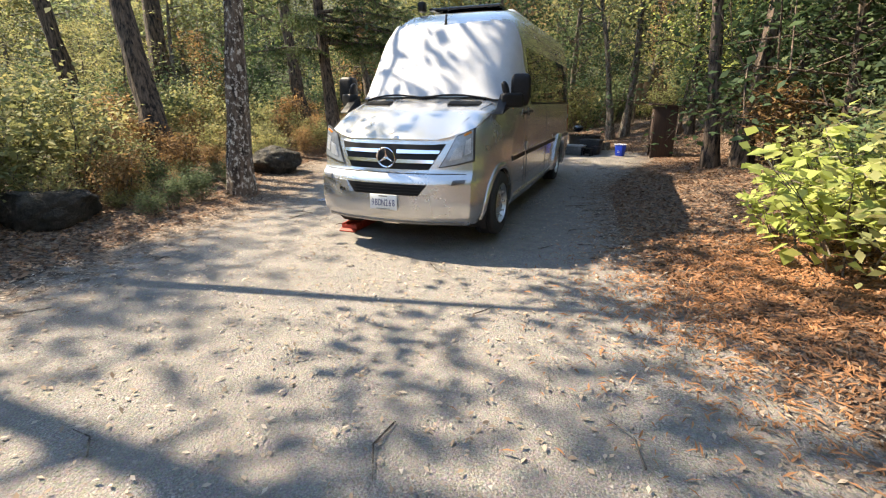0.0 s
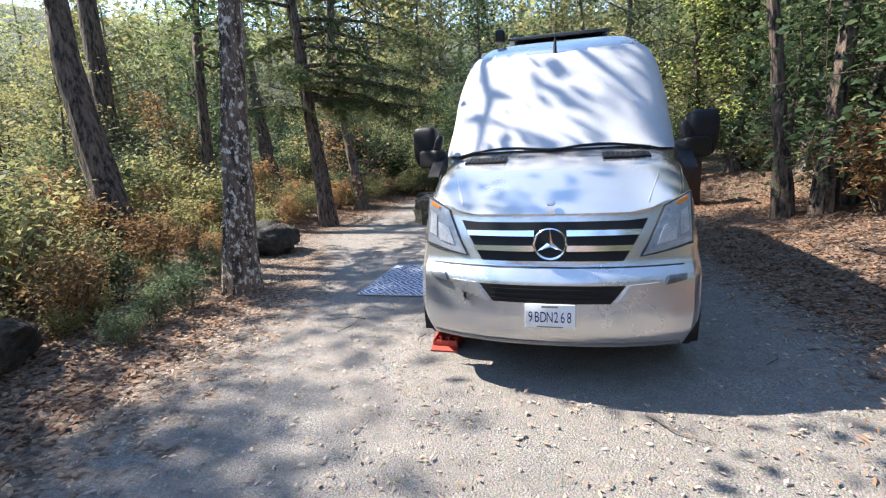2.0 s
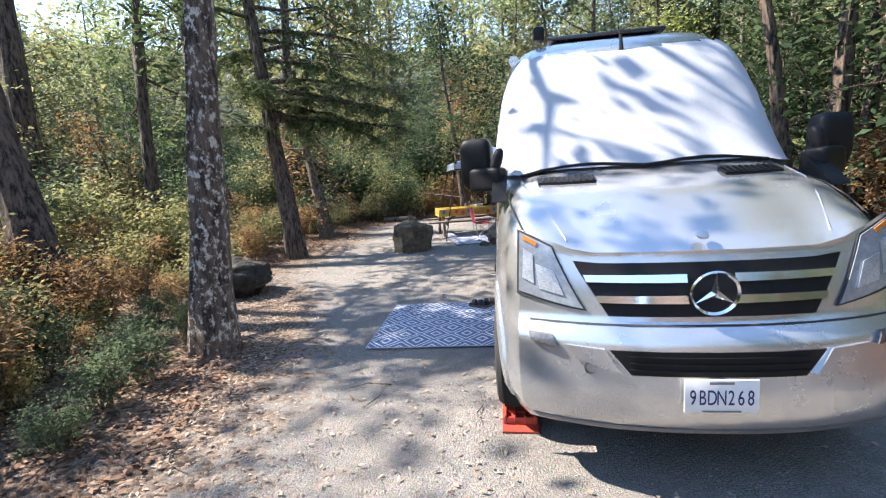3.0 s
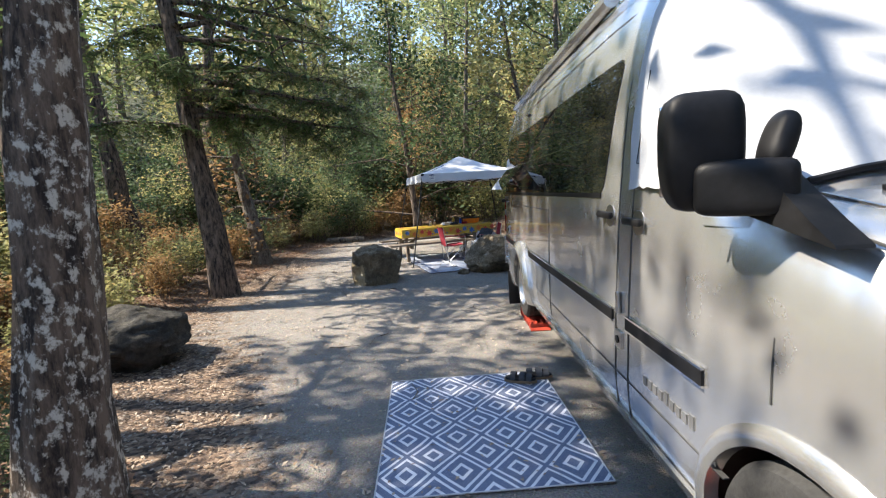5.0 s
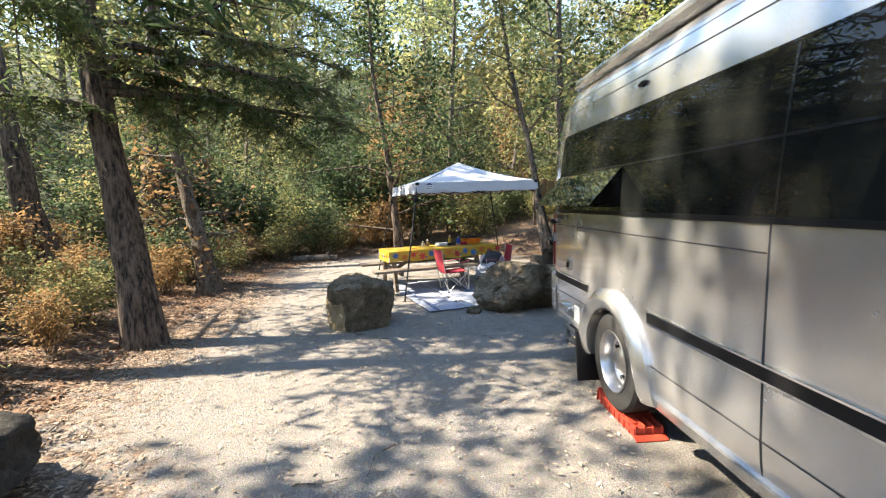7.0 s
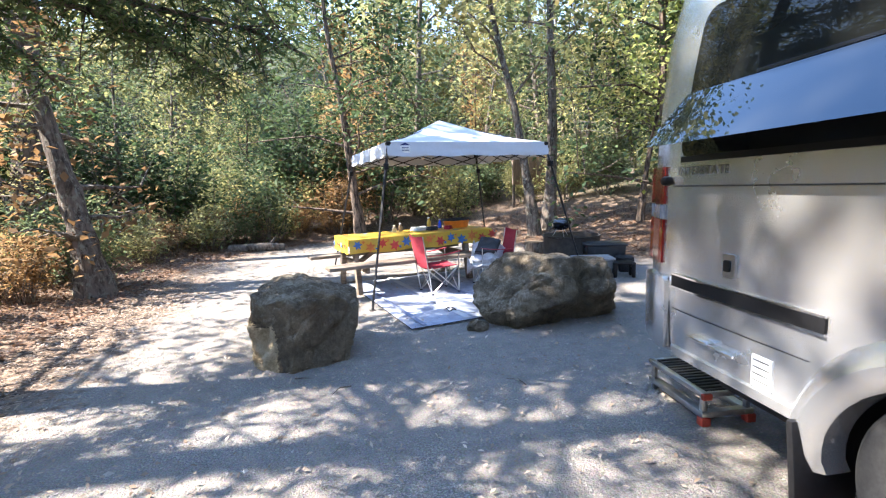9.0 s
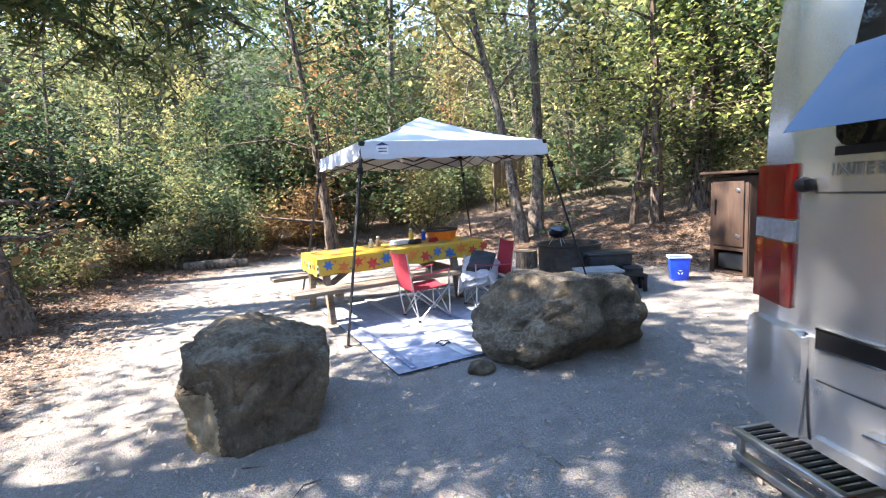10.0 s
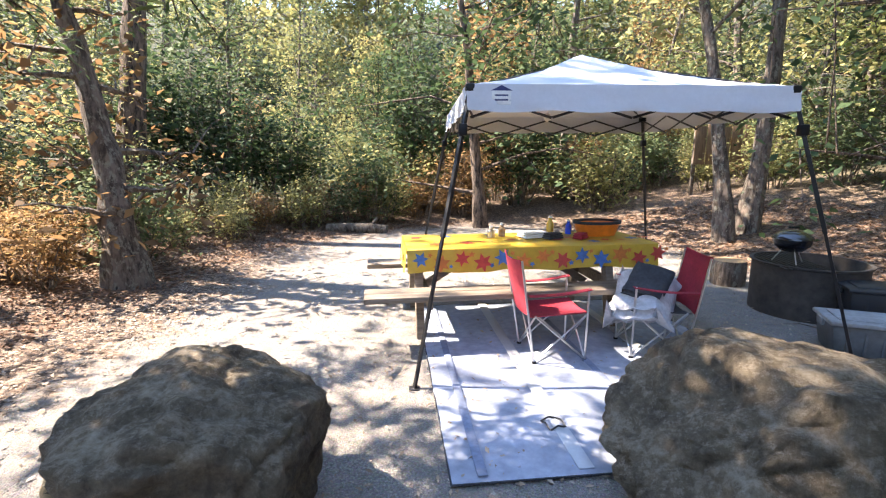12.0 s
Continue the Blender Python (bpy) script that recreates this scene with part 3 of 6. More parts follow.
def pillow(c, half, power=4.0, turn=Matrix(), waist=0.0):
    """A rounded block; waist draws in its lower end."""
    bm = bmesh.new()
    bmesh.ops.create_icosphere(bm, subdivisions=4, radius=1)
    for v in bm.verts:
        p = v.co
        k = (abs(p.x) ** power + abs(p.y) ** power + abs(p.z) ** power) ** (-1 / power)
        p = p * k
        w = 1 - waist * max(0.0, -p.z) ** 2
        v.co = Vector(c) + turn.to_3x3() @ Vector((p.x * half[0] * w, p.y * half[1] * w, p.z * half[2]))
    return bm


def build_van():
    van = thing("camper_van", pose(VX, 0, 0), "silver high-roof camper van with white windscreen cover, levelled on red ramps", "van")
    van_body(van)
    # dark liner inside each wheel arch, and the underside
    for ay in AXLES:
        for s in (-1, 1):
            bm = bmesh.new()
            rows = [[Vector((s * x, ay + 0.47 * math.cos(a), 0.40 + 0.47 * math.sin(a))) for a in np.linspace(-0.3, math.pi + 0.3, 24)] for x in (0.955, 0.55)]
            grid(bm, rows)
            part("wheel_arch_liner", bm, BLACK, van)
    bm = bmesh.new()
    box(bm, (0, 7.2, 0.36), (1.5, 6.2, 0.10), 0.02)
    for y in AXLES:
        tube(bm, [(-0.8, y, 0.42), (0.8, y, 0.42)], [0.05, 0.05], 10)
    part("chassis", bm, BLACK, van)
    # sunshade over windscreen and cab windows
    bm = bmesh.new()
    ys = list(np.arange(4.965, 5.66, 0.035)) + list(np.arange(5.66, 5.99, 0.04))
    vs = grid(bm, [section(y) for y in ys])
    def lower_hem(y):
        return 1.54 + 0.004 * math.sin(y * 9)
    kill = []
    for f in bm.faces:
        c = f.calc_center_median()
        if max(v.co.z for v in f.verts) < lower_hem(c.y) or min(v.co.y for v in f.verts) > 5.87 or (abs(c.x) < 0.80 and c.z > 2.43 + 0.05 * c.x * c.x):
            kill.append(f)
    bmesh.ops.delete(bm, geom=kill, context="FACES")
    for v in bm.verts:
        v.co.z = max(v.co.z, lower_hem(v.co.y))
        v.co.y = min(v.co.y, 5.87 + 0.006 * math.sin(v.co.z * 11))
    bmesh.ops.recalc_face_normals(bm, faces=bm.faces)
    bm.normal_update()
    if sum(v.normal.dot(v.co - Vector((0, 5.8, 1.4))) for v in bm.verts) < 0:
        bmesh.ops.reverse_faces(bm, faces=bm.faces)
        bm.normal_update()
    for v in bm.verts:
        wrinkle = 0.010 * noise.noise(v.co * 4.0) + 0.004 * noise.noise(v.co * 14)
        v.co += v.normal * (0.022 + wrinkle)
    part("sunshade", bm, COVER, van, "white cloth sunshade tucked over the glass", smooth=60)
    for s in (-1,):
        bm = bmesh.new()
        for p in ([(5.03, 1.66), (5.78, 1.66)], [(5.78, 1.66), (5.76, 2.05)]):
            tube(bm, [Vector((s * (side_x(y, z) + 0.03), y, z)) for y, z in p], [0.0025] * 2, 5)
        part("sunshade_hem", bm, GREY_CLOTH, van)
    # side glass
    for s in (-1, 1):
        g = part("side_window", side_panel(6.27, 10.36, 1.525, 2.20, 0.006, 0.07, -0.17, -0.10, 14, 24, s), GLASS, van, "long dark tinted side window")
        part("window_lip", side_panel(6.3, 10.34, 1.50, 1.528, 0.010, 0, 0, 0, 2, 20, s), BLACK, g)
        part("window_divider", side_panel(7.56, 7.575, 1.54, 2.18, 0.008, 0, -0.02, -0.02, 4, 1, s), ENAMEL, g)
        part("sliding_sash", side_panel(6.55, 9.9, 1.835, 1.848, 0.009, 0, 0, 0, 1, 16, s), ENAMEL, g)
        bm = bmesh.new()
        rows = []
        for k in range(5):
            v = k / 4
            rows.append([Vector((s * (side_x(y, 1.84) + 0.012 + 0.235 * (1 - v)), y, 1.575 + 0.255 * v)) for y in np.linspace(8.95 if k < 99 else 0, 10.33, 14)])
        slab(bm, rows, (-s * 0.006, 0, 0))
        bmesh.ops.recalc_face_normals(bm, faces=bm.faces)
        if s < 0:
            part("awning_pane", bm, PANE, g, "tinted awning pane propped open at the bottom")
        else:
            bm.free()
        part("vent_stay", tube(bmesh.new(), [(s * (side_x(9.6, 1.6) + 0.005), 9.6, 1.60), (s * (side_x(9.6, 1.6) + 0.20), 9.6, 1.60)], [0.004, 0.004], 5), FRAME_BLACK, g)
    # door and panel gaps, mouldings
    for s in (-1, 1):
        for y0, y1, z0, z1, sl in ((5.905, 5.913, 0.42, 2.36, -0.10), (6.07, 6.078, 0.42, 2.36, -0.10), (7.585, 7.592, 0.40, 1.50, 0.0), (4.90, 4.906, 0.95, 1.52, 0.03), (9.95, 9.956, 1.60, 2.2, 0)):
            part("panel_gap", side_panel(y0, y1, z0, z1, 0.0035, 0, sl, sl, 12, 1, s), SEAM, van)
        part("panel_gap", side_panel(5.1, 8.5, 0.60, 0.605, 0.0035, 0, 0, 0, 1, 18, s), SEAM, van)
        part("panel_gap", side_panel(9.56, 10.36, 0.745, 0.750, 0.0035, 0, 0, 0, 1, 8, s), SEAM, van)
        part("panel_gap", side_panel(10.375, 10.382, 0.52, 0.90, 0.0035, 0, 0.03, 0.03, 6, 1, s), SEAM, van)
        part("panel_gap", side_panel(7.6, 10.4, 1.38, 1.386, 0.0035, 0, 0, 0, 1, 16, s), SEAM, van)
        for y0, y1 in ((5.22, 5.90), (6.08, 8.52), (9.50, 10.36)):
            part("side_moulding", side_panel(y0, y1, 0.868, 0.925, 0.012, 0, 0, 0, 3, 12, s), BLACK, van, "black protective strip with bright edge")
            part("bright_edge", side_panel(y0, y1, 0.925, 0.934, 0.014, 0, 0, 0, 1, 12, s), CHROME, van)
            part("bright_edge", side_panel(y0, y1, 0.858, 0.868, 0.014, 0, 0, 0, 1, 12, s), CHROME, van)
        part("sill", side_panel(5.25, 8.55, 0.335, 0.42, 0.020, 0, 0, 0, 3, 16, s), SILVER, van)
        part("sill", side_panel(9.54, 10.36, 0.50, 0.545, 0.012, 0, 0, 0, 3, 8, s), SILVER, van)
        arc_flare(van, AXLES[0], s, 0.435, 0.50, SILVER, 0.02, "arch_lip")
        arc_flare(van, AXLES[1], s, 0.43, 0.575, SILVER, 0.075, "arch_flare", deep=0.10)
        # handles
        for y, z in ((6.16, 1.415), (5.80, 1.40)):
            h = part("door_handle", box(bmesh.new(), (s * (side_x(y, z) + 0.028), y, z), (0.03, 0.20, 0.036), 0.014), BLACK, van)
            part("handle_cup", side_panel(y - 0.07, y + 0.05, z - 0.06, z + 0.05, 0.003, 0.045, 0, 0, 6, 4, s), STEEL, h)
        part("hinge", box(bmesh.new(), (s * (side_x(5.99, 0.98) + 0.012), 5.99, 0.98), (0.02, 0.03, 0.11), 0.006), STEEL, van)
        arm = part("mirror_arm", pillow((s * 1.02, 4.99, 1.548), (0.125, 0.065, 0.078), 6, Matrix.Rotation(s * radians(34), 4, "Z")), BLACK, van)
        part("mirror_housing", pillow((s * 1.095, 5.085, 1.655), (0.108, 0.075, 0.172), 5, Matrix.Rotation(radians(s * 10), 4, "Z"), 0.20), BLACK, arm, "ribbed black mirror housing")
        bm = bmesh.new()
        box(bm, (s * 1.095, 5.158, 1.665), (0.16, 0.010, 0.28), 0.004, Matrix.Rotation(radians(s * 10), 4, "Z"))
        part("mirror_glass", bm, CHROME, arm, "mirror glass")
        part("mirror_pod", pillow((s * 0.955, 4.955, 1.665), (0.035, 0.05, 0.085), 2.6, Matrix.Rotation(s * radians(-18), 4, "Y")), BLACK, arm)
        # plain silver panel below the mirror
        part("silver_side_panel", side_panel(5.09, 5.30, 1.42, 1.535, 0.012, 0.02, 0.04, 0, 6, 6, s), SILVER, van)
        part("amber_reflector", side_panel(5.285, 5.297, 1.455, 1.50, 0.014, 0, 0, 0, 3, 2, s), AMBER, van)
        bm = bmesh.new()
        rows = []
        for v in np.linspace(0, 1, 6):
            low, high = Vector((0, 4.71, 1.405)).lerp(Vector((0, 5.04, 1.47)), v), Vector((0, 4.715, 1.415)).lerp(Vector((0, 4.99, 1.60)), min(1.0, v * 1.25))
            rows.append([Vector((s * (0.992 - 0.12 * max(0.0, p.z - 1.47)), p.y, p.z)) for p in (low.lerp(high, q) for q in np.linspace(0, 1, 5))])
        slab(bm, rows, (-s * 0.09, 0, 0))
        bmesh.ops.recalc_face_normals(bm, faces=bm.faces)
        part("pillar_trim", bm, BLACK, van, "black triangular trim at the foot of the windscreen pillar")
        part("rear_bumper_corner", side_panel(10.395, 10.70, 0.505, 0.90, 0.030, 0.03, 0, 0, 8, 8, s, 0.06), SILVER, van)
        # tail lamps at the rear corners
        for z0, z1, mt, nm in ((0.97, 1.21, TAIL_RED, "tail_lamp"), (1.21, 1.29, LENS, "reversing_lamp"), (1.29, 1.49, TAIL_RED, "brake_lamp")):
            part(nm, side_panel(10.47, 10.70, z0, z1 - 0.006, 0.010, 0, 0, 0, 4, 8, s, 0.03), mt, van)
    # fittings on the side wall
    side = van
    o = part("power_inlet", side_panel(5.96, 6.05, 0.74, 0.83, 0.010, 0.01), STEEL, side, "hinged power inlet cover")
    part("inlet_socket", side_panel(5.985, 6.025, 0.765, 0.805, 0.016, 0.018), BLACK, o)
    o = part("latch_plate", side_panel(9.92, 9.99, 0.985, 1.085, 0.012, 0.008), STEEL, side)
    part("latch", side_panel(9.94, 9.975, 1.01, 1.06, 0.022, 0.008), BLACK, o)
    for k in (0, 1):
        part("vent_flap", box(bmesh.new(), (-(side_x(10.0, 0.63) + 0.02), 10.10 - 0.155 * k, 0.655 - 0.006 * k), (0.05, 0.14, 0.016), 0.005), CHROME, side)
    part("warning_label", side_panel(9.71, 9.81, 0.56, 0.69, 0.006), LABEL_WHITE, side, "white printed label")
    for k in range(4):
        part("label_line", side_panel(9.72, 9.80, 0.585 + 0.028 * k, 0.590 + 0.028 * k, 0.009, deep=0.004, nz=1, ny=2), GREY_TEXT, side)
    part("door_stop", box(bmesh.new(), (-(side_x(10.42, 1.41) + 0.03), 10.42, 1.41), (0.06, 0.05, 0.05), 0.02), BLACK, side)
    tm = text_mesh("INTERSTATE", 0.055, 0.002, 1.15)
    tm.materials.append(GREY_TEXT)
    ob = part("lettering", tm, GREY_TEXT, side)
    ob.matrix_local = pose(-(side_x(10.18, 1.455) + 0.004), 10.17, 1.455, 88, 0, -90)
    for k in range(9):
        part("lettering_bar", side_panel(5.28 + 0.05 * k, 5.31 + 0.05 * k, 0.67, 0.71 + (0.015 if k in (0, 4) else 0), 0.005, deep=0.006, nz=1, ny=1), GREY_TEXT, side)
    bm = box(bmesh.new(), (-0.97, AXLES[1] + 0.47, 0.34), (0.26, 0.03, 0.42), 0.01, Matrix.Rotation(radians(-6), 4, "X"))
    part("mud_flap", bm, BLACK, van)
    # front: grille, lamps, bumper, plate
    part("grille_surround", nose_panel([(-0.44, 0.885), (0.44, 0.885), (0.585, 1.125), (-0.585, 1.125)], 0.006, 10), BLACK, van)
    for z, w in ((1.058, 0.545), (0.965, 0.495)):
        for s in (-1, 1):
            part("grille_bar", nose_panel([(s * 0.10, z - 0.017), (s * (w - 0.012), z - 0.015), (s * w, z + 0.017), (s * 0.10, z + 0.020)], 0.030, 6), CHROME, van)
    bm = bmesh.new()
    m = Matrix.Translation(nose(0, 1.0, 0.045)) @ Matrix.Rotation(radians(98), 4, "X")
    lathe(bm, [(0.100, 0.0), (0.106, 0.012), (0.100, 0.022), (0.090, 0.012), (0.090, 0.0)], 36, m)
    for k in range(3):
        a = radians(90 + 120 * k)
        d = Vector((math.cos(a), math.sin(a), 0))
        e = Vector((-d.y, d.x, 0))
        c = [bm.verts.new(m @ (d * 0.095 + Vector((0, 0, 0.012)))), bm.verts.new(m @ (e * 0.016 + d * 0.01 + Vector((0, 0, 0.010)))), bm.verts.new(m @ (-e * 0.016 + d * 0.01 + Vector((0, 0, 0.010)))), bm.verts.new(m @ Vector((0, 0, 0.024)))]
        bm.faces.new((c[0], c[1], c[3]))
        bm.faces.new((c[0], c[3], c[2]))
        bm.faces.new((c[1], c[2], c[3]))
    part("grille_emblem", bm, CHROME, van, "round chrome three-pointed emblem")
    bm = bmesh.new()
    lathe(bm, [(0.030, 0), (0.027, 0.008), (0.001, 0.010)], 20, Matrix.Translation((0, 4.10, 1.238)) @ Matrix.Rotation(radians(35), 4, "X"))
    part("bonnet_badge", bm, STEEL, van)
    part("lower_intake", nose_panel([(-0.36, 0.635), (0.36, 0.635), (0.45, 0.745), (-0.45, 0.745)], 0.004, 10), BLACK, van)
    for k in range(3):
        part("intake_slat", nose_panel([(-0.36, 0.655 + 0.03 * k), (0.36, 0.655 + 0.03 * k), (0.37, 0.663 + 0.03 * k), (-0.37, 0.663 + 0.03 * k)], 0.012, 8), BLACK, van)
    part("bumper_crease", nose_panel([(-0.80, 0.845), (0.80, 0.845), (0.80, 0.851), (-0.80, 0.851)], 0.004, 14), SEAM, van)
    part("bumper_edge", nose_panel([(-0.76, 0.338), (0.76, 0.338), (0.80, 0.362), (-0.80, 0.362)], 0.006, 14), GREY_TEXT, van)
    for s in (-1, 1):
        part("headlight_gasket", nose_panel([(s * 0.535, 0.905), (s * 0.86, 0.945), (s * 0.845, 1.158), (s * 0.68, 1.155)], 0.009, 8), SEAM, van)
        h = part("headlight", nose_panel([(s * 0.55, 0.915), (s * 0.85, 0.955), (s * 0.835, 1.15), (s * 0.685, 1.145)], 0.014, 8), LENS, van, "clear faceted headlight")
        part("lamp_bowl", nose_panel([(s * 0.635, 0.965), (s * 0.75, 0.975), (s * 0.765, 1.06), (s * 0.68, 1.055)], 0.020, 5), LAMP_BOWL, h)
        part("lamp_bowl", nose_panel([(s * 0.775, 0.99), (s * 0.83, 1.0), (s * 0.82, 1.10), (s * 0.775, 1.09)], 0.020, 4), LAMP_BOWL, h)
        part("corner_signal", nose_panel([(s * 0.76, 1.125), (s * 0.825, 1.13), (s * 0.815, 1.145), (s * 0.75, 1.141)], 0.020, 3), AMBER, h)
        part("fog_lamp", nose_panel([(s * 0.68, 0.745), (s * 0.80, 0.765), (s * 0.81, 0.80), (s * 0.70, 0.795)], 0.022, 4), FOG_GLASS, van)
        part("bumper_scoop", nose_panel([(s * 0.40, 0.64), (s * 0.60, 0.70), (s * 0.64, 0.76), (s * 0.47, 0.75)], 0.016, 5), SILVER, van)
    bm = bmesh.new()
    lathe(bm, [(0.026, 0.006), (0.026, 0.0), (0.020, -0.02), (0.001, -0.02)], 18, Matrix.Translation(nose(-0.535, 0.655, 0.004)) @ Matrix.Rotation(radians(90), 4, "X"))
    part("tow_eye_hole", bm, BLACK, van)
    bm = box(bmesh.new(), nose(0, 0.56, 0.02), (0.305, 0.012, 0.155), 0.005)
    p = part("licence_plate", bm, PLATE, van, "white licence plate with dark blue characters")
    y = nose(0, 0.56, 0.02).y
    for k, ch in enumerate("9BDN268"):
        tm = text_mesh(ch, 0.098, 0.001)
        tm.materials.append(INK)
        ob = part("plate_character", tm, INK, p)
        ob.matrix_local = Matrix.Translation((-0.117 + 0.039 * k, y - 0.0072, 0.552)) @ Matrix.Rotation(radians(90), 4, "X") @ Matrix.Diagonal((0.58, 1, 1, 1))
    bm = bmesh.new()
    box(bm, (0, y - 0.007, 0.622), (0.10, 0.003, 0.012), 0.001)
    box(bm, (0, y - 0.007, 0.492), (0.16, 0.003, 0.008), 0.001)
    part("plate_small_print", bm, GREY_TEXT, p)
    # bonnet vents, creases, wipers, aerial
    def hood(x, y, up=0.0):
        t = top_z(y)
        return Vector((x, y + lean(y, t) + bow(y) * abs(x) ** 2.4, t + shoulder(y, x, t) + up - 0.02 * abs(x / 0.7) ** 6))
    for s in (-1, 1):
        v = part("bonnet_vent", slab_of(hood, s * 0.36, s * 0.70, 4.72, 4.84, 0.018), BLACK, van)
        for k in range(9):
            part("vent_louvre", slab_of(hood, s * (0.375 + 0.036 * k), s * (0.383 + 0.036 * k), 4.725, 4.835, 0.026, 1, 3), FRAME_BLACK, v)
        bm = bmesh.new()
        tube(bm, [hood(s * x, yy, 0.004) for x, yy in ((0.60, 4.0), (0.69, 4.3), (0.76, 4.6), (0.80, 4.88))], [0.005] * 4, 6)
        part("bonnet_crease", bm, SILVER, van)
        bm = bmesh.new()
        tube(bm, [hood(s * x, yy, 0.004) for x, yy in ((0.82, 4.02), (0.86, 4.3), (0.89, 4.6), (0.91, 4.85))], [0.004] * 4, 6)
        part("bonnet_gap", bm, SEAM, van)
    for x0, x1 in ((-0.80, -0.02), (-0.05, 0.72)):
        bm = bmesh.new()
        tube(bm, [hood(x0 + (x1 - x0) * k / 6, 4.935 + 0.03 * math.sin(k / 2), 0.028 + 0.012 * math.sin(math.pi * k / 6)) for k in range(7)], [0.011] * 7, 6)
        part("wiper", bm, BLACK, van)
    bm = bmesh.new()
    tube(bm, [(-0.01, 5.66, 2.43), (-0.01, 5.68, 2.56)], [0.018, 0.012], 8)
    tube(bm, [(-0.01, 5.67, 2.50), (-0.01, 5.78, 2.66)], [0.006, 0.003], 6)
    part("roof_aerial", bm, BLACK, van)
    # roof: rail, air conditioner, awning case, gutters
    bm = bmesh.new()
    box(bm, (0, 8.3, 2.83), (0.75, 1.05, 0.24), 0.08)
    part("roof_air_conditioner", bm, LABEL_WHITE, van, "white rooftop air conditioner")
    bm = bmesh.new()
    box(bm, (0.0, 6.75, 2.745), (1.0, 0.9, 0.035), 0.01)
    part("solar_panel", bm, ENAMEL, van, "dark flat roof panel")
    bm = box(bmesh.new(), (-0.58, 6.25, 2.77), (0.10, 0.14, 0.13), 0.03)
    part("roof_camera", bm, BLACK, van)
    for s in (-1, 1):
        for z in (2.40, 2.50):
            part("gutter_rib", side_panel(5.95, 10.42, z, z + 0.018, 0.012, 0, 0.05, 0, 2, 20, s), SILVER, van)
        # small black hook below the gutter ribs
        bm = bmesh.new()
        tube(bm, [(s * (side_x(y, 2.33) + 0.01), y, 2.33 + 0.008 * math.sin(y * 3)) for y in (8.75, 8.80, 8.86)], [0.012, 0.02, 0.008], 6)
        part("gutter_hook", bm, BLACK, van)
    bm = bmesh.new()
    tube(bm, [(-0.80, y, 2.655) for y in (6.6, 8.4, 10.2)], [0.05, 0.055, 0.05], 10)
    part("awning_case", bm, SILVER, van, "silver rolled awning case along the roof")
    # rear bumper
    bm = bmesh.new()
    rows = [[Vector((x, 10.73 - 0.16 * abs(x / 0.95) ** 5 - k, z)) for x in np.linspace(-0.955, 0.955, 24)] for z, k in ((0.495, 0.03), (0.53, 0), (0.80, 0), (0.84, 0.05))]
    slab(bm, rows, (0, -0.08, 0))
    bmesh.ops.recalc_face_normals(bm, faces=bm.faces)
    part("rear_bumper", bm, SILVER, van)
    for ay, dish in ((AXLES[0], False), (AXLES[1], True)):
        for s in (-1, 1):
            wheel(van, ay, s * 0.88, s, dish=dish)
    return van


def slab_of(fn, x0, x1, y0, y1, up, nx=6, ny=3):
    bm = bmesh.new()
    slab(bm, [[fn(x0 + (x1 - x0) * i / nx, y0 + (y1 - y0) * j / ny, up) for i in range(nx + 1)] for j in range(ny + 1)], (0, 0, -0.015))
    bmesh.ops.recalc_face_normals(bm, faces=bm.faces)
    return bm


build_van()


def levelling_ramp(m):
    r = thing("levelling_ramp", m, "ribbed red plastic levelling ramp under a tyre", "ramp", "levelling ramps")
    bm = bmesh.new()
    for k in range(4):
        x = -0.09 + 0.06 * k
        box(bm, (x, 0, 0.045), (0.012, 0.62, 0.09), 0.003)
    prof = [(-0.36, 0.01), (-0.16, 0.088), (0.22, 0.088), (0.30, 0.12), (0.33, 0.01)]
    slab(bm, [[Vector((x, y, z)) for y, z in prof] for x in (-0.11, 0.11)], (0, 0, -0.012))
    for k in range(8):
        box(bm, (0, -0.30 + 0.08 * k, 0.04), (0.21, 0.012, 0.07), 0.003)
    part("block", bm, RED_PLASTIC, r)
    bm = bmesh.new()
    for k in range(5):
        box(bm, (0, -0.13 + 0.075 * k, 0.093), (0.2, 0.02, 0.012), 0.003)
    part("treads", bm, RED_PLASTIC, r)


for x, y in ((-3.02, 4.86), (-3.02, 9.06)):
    levelling_ramp(pose(x, y, 0, 0, 0, 0))


